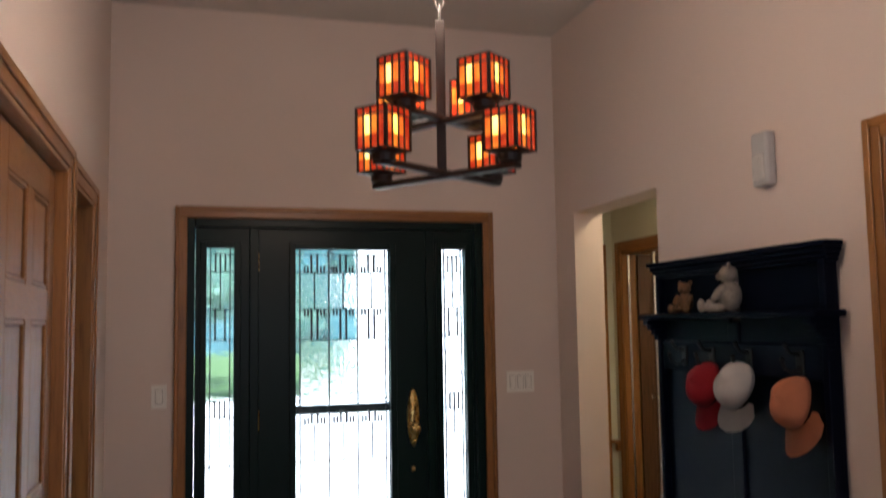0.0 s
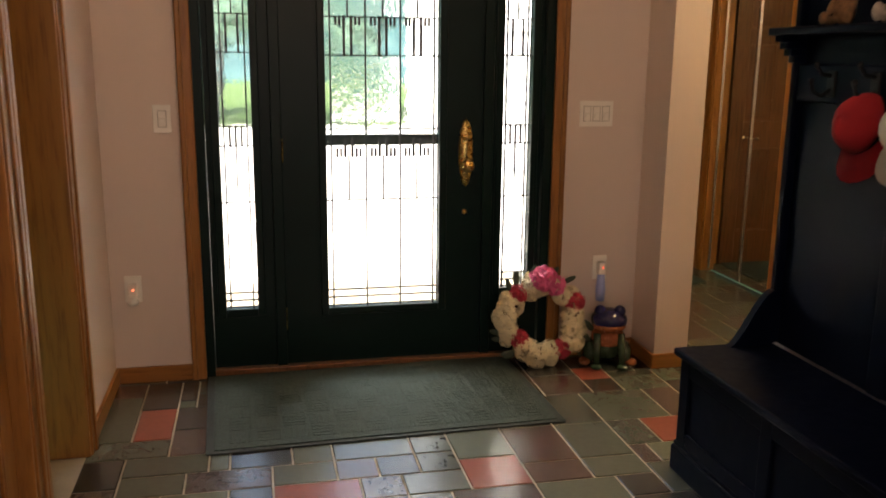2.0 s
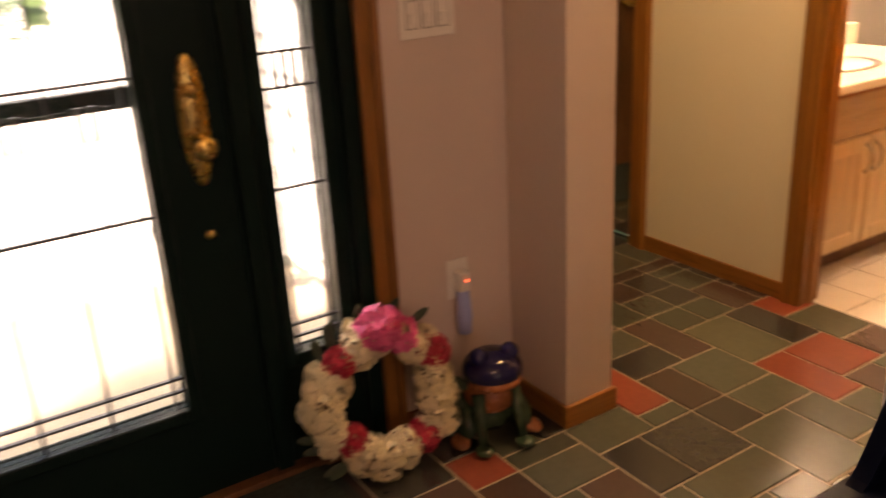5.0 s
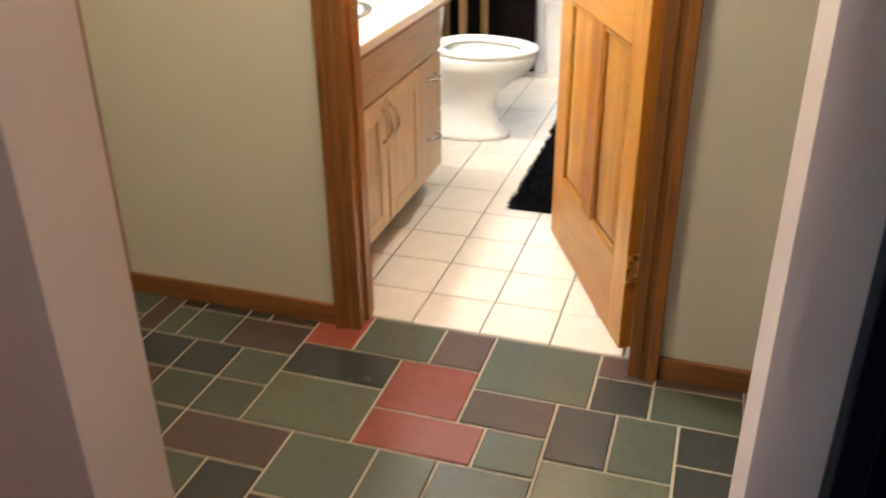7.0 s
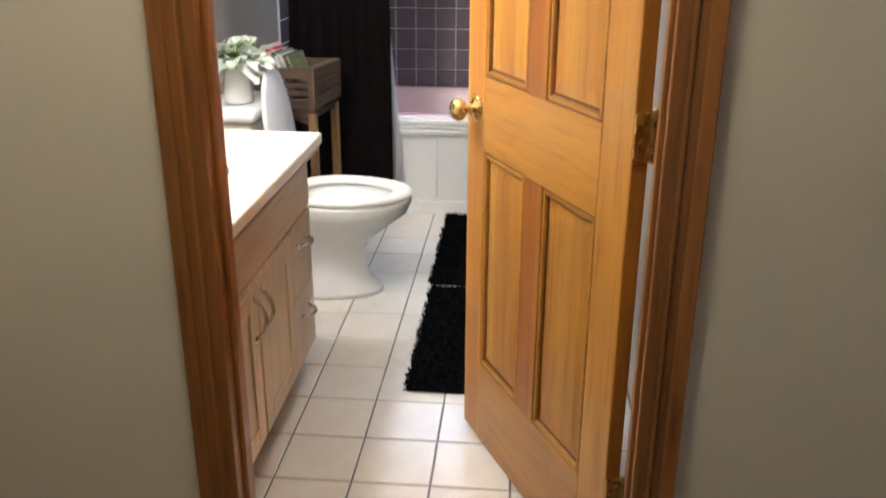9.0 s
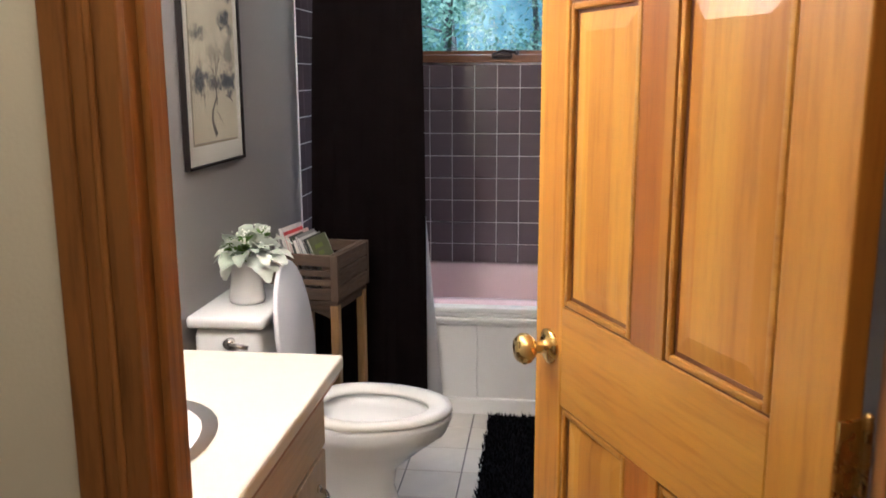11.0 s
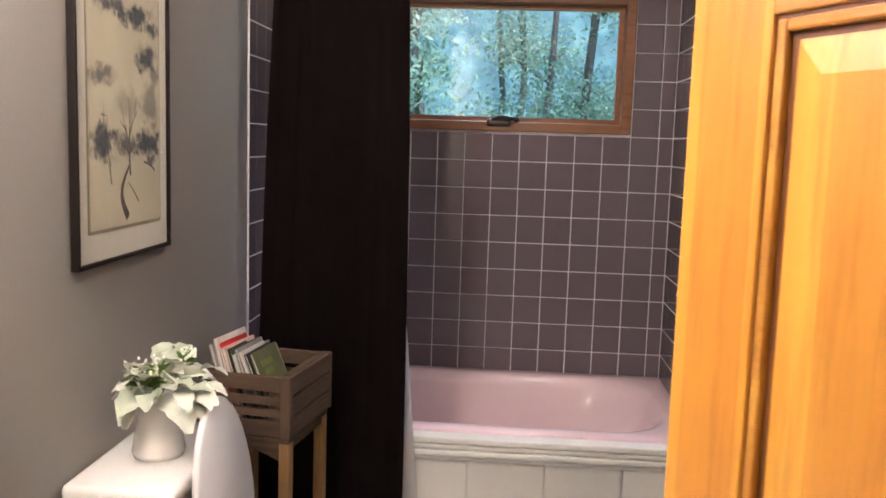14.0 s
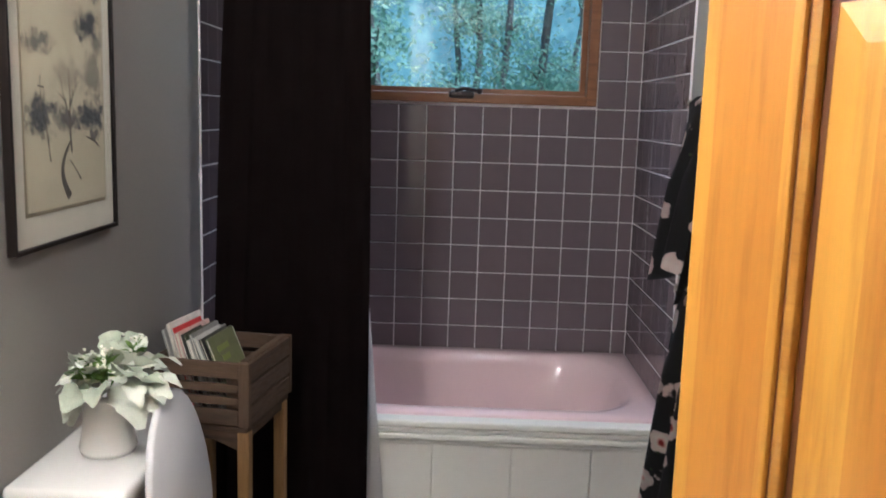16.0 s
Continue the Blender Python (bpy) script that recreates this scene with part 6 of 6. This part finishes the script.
for k in range(18):
    tree_at(17 + 3.4 * (k % 5) + rng.uniform(0, 2), -7.0 + 0.8 * k + rng.uniform(-0.4, 0.4), rng.uniform(8, 12), rng.uniform(1.6, 2.5), 5200, 0.04, 0.065)
for k in range(7):
    tree_at(-8.0 + 2.3 * k, 18 + 2.5 * (k % 3), rng.uniform(6, 9), rng.uniform(1.8, 2.6), 2200, 0.15, 0.14)
# backdrop sheet glows: daylight on the far woods is put into its emission
WOODS = Mat("glowing_woods")
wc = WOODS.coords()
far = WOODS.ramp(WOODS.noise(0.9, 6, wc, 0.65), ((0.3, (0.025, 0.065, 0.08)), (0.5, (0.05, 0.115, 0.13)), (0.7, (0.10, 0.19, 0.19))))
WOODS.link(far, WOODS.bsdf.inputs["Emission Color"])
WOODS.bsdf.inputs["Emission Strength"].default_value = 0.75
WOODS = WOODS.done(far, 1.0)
tagged(part("backdrop", boxes((55, 55.3, -60, 60, -0.3, 26), (-60, 55, 55, 55.3, -0.3, 16)), WOODS), "glowing sheet of distant green woods behind the trees", "backdrop", kind="structure")

# ---------------------------------------------------------------- wall tiles and floor tiles
piece_cache = {}


def piece(name, parent, mat, w, h, d, m, bevel=0.002):
    """One tile: a slab w x h, d thick, with eased edges, sharing its mesh with alike tiles."""
    key = (name, mat.name, round(w, 3), round(h, 3))
    if key not in piece_cache:
        b = min(bevel, w * 0.3, h * 0.3)
        lo = [(0, 0, 0), (w, 0, 0), (w, h, 0), (0, h, 0)]
        me = [(0, 0, d - b), (w, 0, d - b), (w, h, d - b), (0, h, d - b)]
        hi = [(b, b, d), (w - b, b, d), (w - b, h - b, d), (b, h - b, d)]
        faces = [(8, 9, 10, 11)]
        for i in range(4):
            j = (i + 1) % 4
            faces += [(i, j, 4 + j, 4 + i), (4 + i, 4 + j, 8 + j, 8 + i)]
        data = bpy.data.meshes.new(name)
        data.from_pydata(lo + me + hi, [], faces)
        data.materials.append(mat)
        piece_cache[key] = data
    ob = new(name, piece_cache[key])
    ob.parent = parent
    ob.matrix_local = m
    return ob


def tile_mat(name, color, rough, vary, wave):
    m = Mat(name)
    info = m.node("ShaderNodeObjectInfo")
    co = m.coords()
    c = m.ramp(info.outputs["Random"], ((0.0, shade(color, 1 - vary)), (1.0, shade(color, 1 + vary))))
    c = m.mix(0.3, c, m.ramp(m.noise(14, 4, co), ((0.3, shade(color, 0.85)), (0.7, shade(color, 1.12)))))
    m.bump(m.noise(wave, 2, co), 0.06, 0.01)
    return m.done(c, rough)


PLUM = tile_mat("plum_tile", (0.148, 0.120, 0.133), 0.06, 0.07, 9)
P, J = 0.1115, 0.0044
ZL = 1.357
wall_e = bpy.data.objects["wall_bath_east"]
wall_n = bpy.data.objects["wall_bath_north"]
wall_s = bpy.data.objects["wall_bath_south"]


def spans(a, b, phase):
    """Cuts a..b at phase + k * P; gives the pieces."""
    k = math.ceil((a - phase) / P - 1e-6)
    cuts = [a] + [phase + i * P for i in range(k, k + 60) if a + 0.004 < phase + i * P < b - 0.004] + [b]
    return [(p, q) for p, q in zip(cuts, cuts[1:]) if q - p > 0.012]


TILE_Z = spans(0.478, 2.436, ZL)
for y0, y1 in spans(BATH_S + 0.005, BATH_N - 0.005, -0.401):
    for z0, z1 in TILE_Z:
        if y1 > WY0 + 0.002 and y0 < WY1 - 0.002 and z1 > WZ0 + 0.01 and z0 < WZ1 - 0.01:
            yc = [(y0, min(y1, WY0)), (max(y0, WY1), y1)]
            zc = [(z0, min(z1, WZ0)), (max(z0, WZ1), z1)]
            parts = [(p, q, z0, z1) for p, q in yc if q - p > 0.012] or [(y0, y1, p, q) for p, q in zc if q - p > 0.012]
        else:
            parts = [(y0, y1, z0, z1)]
        for p, q, r, s in parts:
            m = Matrix(((0, 0, -1, BATH_E + 0.002), (-1, 0, 0, q - J / 2), (0, 1, 0, r + J / 2), (0, 0, 0, 1)))
            piece("tile", wall_e, PLUM, q - p - J, s - r - J, 0.0045, m)
for x0, x1 in spans(5.452, BATH_E, BATH_E):
    for z0, z1 in TILE_Z:
        piece("tile", wall_n, PLUM, x1 - x0 - J, z1 - z0 - J, 0.0045, Matrix(((1, 0, 0, x0 + J / 2), (0, 0, -1, BATH_N), (0, 1, 0, z0 + J / 2), (0, 0, 0, 1))))
        piece("tile", wall_s, PLUM, x1 - x0 - J, z1 - z0 - J, 0.0045, Matrix(((-1, 0, 0, x1 - J / 2), (0, 0, 1, BATH_S), (0, 1, 0, z0 + J / 2), (0, 0, 0, 1))))
for name, wy in (("grout_bed_north", BATH_N - 0.0022), ("grout_bed_south", BATH_S - 0.0008)):
    setting(name, boxes((5.452, BATH_E + 0.012, wy, wy + 0.003, 0.47, 2.436)), WHITE_GROUT, "pale tile grout of the bathtub alcove", "grout")
setting("trim_tile_edge", boxes((5.448, 5.452, BATH_N - 0.006, BATH_N, 0.47, 2.436), (5.448, 5.452, BATH_S, BATH_S + 0.006, 0.47, 2.436)), WHITE_GROUT, "pale caulked edge of the wall tiles", "trim")

CERAMIC = tile_mat("cream_floor_tile", (0.66, 0.62, 0.55), 0.2, 0.03, 5)
F = 0.206
for i in range(-2, 16):
    for j in range(-4, 5):
        x0, x1 = max(2.765, 3.154 + i * F), min(5.37, 3.154 + (i + 1) * F)
        y0, y1 = max(BATH_S + 0.004, -0.362 + j * F), min(BATH_N - 0.004, -0.362 + (j + 1) * F)
        if x1 - x0 > 0.02 and y1 - y0 > 0.02:
            piece("tile", floor_bath, CERAMIC, x1 - x0 - 0.005, y1 - y0 - 0.005, 0.006, Matrix.Translation((x0 + 0.0025, y0 + 0.0025, -0.005)))


def slate_mat(name, color, vary=0.08):
    m = Mat(name)
    co = m.coords()
    info = m.node("ShaderNodeObjectInfo")
    geo = m.node("ShaderNodeNewGeometry")
    c = m.ramp(m.noise(5, 6, co, 0.6), ((0.3, shade(color, 1 - vary)), (0.7, shade(color, 1 + vary))))
    c = m.mix(0.22, c, m.ramp(m.noise(55, 4, co), ((0.3, shade(color, 0.7)), (0.7, shade(color, 1.25)))))
    tone = m.ramp(info.outputs["Random"], ((0.0, (0.82, 0.82, 0.82)), (1.0, (1.18, 1.18, 1.18))))
    c = m.mix(1.0, c, tone, "MULTIPLY")
    tone = m.ramp(geo.outputs["Random Per Island"], ((0.0, (0.9, 0.9, 0.9)), (1.0, (1.1, 1.1, 1.1))))
    c = m.mix(1.0, c, tone, "MULTIPLY")
    m.bump(m.noise(6, 2, co, 0.4), 0.05, 0.006)
    return m.done(c, 0.24, spec=0.9)


SLATE = {"g": slate_mat("green_slate", (0.075, 0.086, 0.064)), "k": slate_mat("black_slate", (0.036, 0.037, 0.035)), "p": slate_mat("purple_slate", (0.070, 0.047, 0.040)),
         "r": slate_mat("red_slate", (0.24, 0.062, 0.04)), "l": slate_mat("pale_green_slate", (0.125, 0.135, 0.092)), "d": slate_mat("dark_green_slate", (0.07, 0.078, 0.06))}
UX, UY, X0, Y0 = 0.0735, 0.075, 2.727, -0.10
# the stones before the bathroom door, one letter a stone; rows run away from the door, columns along it
PLAN = ["122344AABBBCCDDDDEEKKK",
        "566777AABBBCCDDDDFFNNN",
        "566777GGGGIIIDDDDFFNNN",
        "8899uuGGGGIIIkkkMMOOPP",
        "8899uuHHHHIIIkkkMMOOPP",
        "vvwwxxHHHHJJJJLLMMOOQQ",
        "vvwwxxHHHHJJJJLLRRRRQQ",
        "hhhhUUUUTTTWWZZZRRRRSS",
        "hhhhUUUUTTTWWZZZRRRRSS",
        "iiiiyyjjTTTWWXXXXYYYSS",
        "iiiiyyjjVVVaaXXXXYYYbb",
        "iiiiyyjjVVVaaXXXXcccbb",
        "......zzzzt.....dddebb",
        "......zzzzt.....dddebb"]
TONE = dict(A="r", B="g", C="p", D="g", E="p", F="k", K="p", N="g", G="k", I="r", k="p", M="k", O="g", P="k", H="l", J="r", L="g", Q="k", R="l", U="p", T="g", W="g", Z="g", S="r", V="p", a="k", X="g", Y="p",
            u="g", v="p", w="d", x="g", y="d", z="r", b="g", c="k", h="g", i="p", j="k", t="d", d="g", e="p")
TONE.update({"1": "k", "2": "k", "3": "k", "4": "p", "5": "g", "6": "g", "7": "p", "8": "k", "9": "k"})
taken = {}
stones = []
seen = {}
for r, text in enumerate(PLAN):
    for c, letter in enumerate(text):
        if letter != ".":
            seen.setdefault(letter, []).append((r, c - 6))
for letter, cells in seen.items():
    i0, i1 = min(i for i, _ in cells), max(i for i, _ in cells) + 1
    j0, j1 = min(j for _, j in cells), max(j for _, j in cells) + 1
    stones.append((i0, j0, i1 - i0, j1 - j0, TONE[letter]))
    for i in range(i0, i1):
        for j in range(j0, j1):
            taken[i, j] = True
# stones round the doormat: row, column, rows, columns, tone
for i, j, h, w, tone in ((20, 2, 2, 2, "r"), (22, 3, 3, 3, "p"), (20, 4, 2, 2, "p"), (17, 4, 3, 2, "d"), (19, 6, 4, 4, "g"), (17, 6, 2, 4, "p"), (23, 6, 3, 4, "d"), (18, 10, 3, 3, "r"), (21, 10, 2, 3, "d"),
                         (23, 10, 3, 4, "g"), (26, 10, 3, 4, "p"), (46, 4, 2, 4, "r"), (46, 0, 2, 4, "k"), (44, 4, 2, 3, "k"), (44, 7, 2, 3, "p"), (48, 2, 2, 6, "g")):
    if not any((i + a, j + b) in taken for a in range(h) for b in range(w)):
        stones.append((i, j, h, w, tone))
        taken.update({(i + a, j + b): True for a in range(h) for b in range(w)})
NI, NJ0, NJ1 = 50, -24, 92
rng = random.Random(31)
REDS = [(0.55, -1.2), (-0.15, -1.25), (0.35, -1.75), (2.1, 0.5), (-0.6, -2.0), (1.75, -0.25)]
SIZES = [(2, 2), (2, 3), (3, 2), (2, 4), (4, 2), (3, 3), (3, 4), (4, 3), (4, 4)]
for i in range(NI):
    for j in range(NJ0, NJ1):
        if (i, j) in taken:
            continue
        fits = [(h, w) for h, w in SIZES if i + h <= NI and j + w <= NJ1 and not any((i + a, j + b) in taken for a in range(h) for b in range(w))]
        h, w = rng.choice(fits) if fits else (1, 1)
        if not fits:
            while w < 3 and j + w < NJ1 and (i, j + w) not in taken:
                w += 1
            while h < 3 and i + h < NI and all((i + h, j + b) not in taken for b in range(w)):
                h += 1
        for a in range(h):
            for b in range(w):
                taken[i + a, j + b] = True
        x1, x0, y1, y0 = X0 - i * UX, X0 - (i + h) * UX, Y0 - j * UY, Y0 - (j + w) * UY
        red = any(x0 < px < x1 and y0 < py < y1 for px, py in REDS)
        stones.append((i, j, h, w, "r" if red else rng.choice("ggggkkppppdddlr" if rng.random() < 0.3 else "gggkkppddd")))
rest_v, rest_f, rest_m = [], [], []
order = "gkprld"
for i, j, h, w, tone in stones:
    x1, x0 = X0 - i * UX + (0.033 if i == 0 else 0), X0 - (i + h) * UX
    y1, y0 = Y0 - j * UY, Y0 - (j + w) * UY
    if x0 < -1.12 or y0 > HALL_N or y1 < BACK or (x1 > 1.7 and y1 < HALL_S - 0.05):
        continue
    y1 = min(y1, HALL_N)
    g = 0.0038
    if y0 > -1.75 and (x1 > 1.45 or y1 < FRONT + 0.1) and not (x1 < 1.4 and y0 > -0.06) and (x1 > 1.4 or y0 > -1.6):
        piece("slate", floor, SLATE[tone], x1 - x0 - 2 * g, y1 - y0 - 2 * g, 0.007, Matrix.Translation((x0 + g, y0 + g, -0.006)), 0.0025)
    elif not (x1 < 1.5 and y0 > -0.05):
        b = len(rest_v)
        for z, e in ((-0.006, 0), (-0.0015, 0), (0.001, 0.0025)):
            rest_v += [(x0 + g + e, y0 + g + e, z), (x1 - g - e, y0 + g + e, z), (x1 - g - e, y1 - g - e, z), (x0 + g + e, y1 - g - e, z)]
        rest_f.append((b + 8, b + 9, b + 10, b + 11))
        for k in range(4):
            n = (k + 1) % 4
            rest_f += [(b + k, b + n, b + 4 + n, b + 4 + k), (b + 4 + k, b + 4 + n, b + 8 + n, b + 8 + k)]
        rest_m += [order.index(tone)] * 9
data = bpy.data.meshes.new("slate_rest")
data.from_pydata(rest_v, [], rest_f)
for letter in order:
    data.materials.append(SLATE[letter])
data.polygons.foreach_set("material_index", rest_m)
rest = tagged(new("slate_rest", data), kind="stuff")
rest.parent = floor
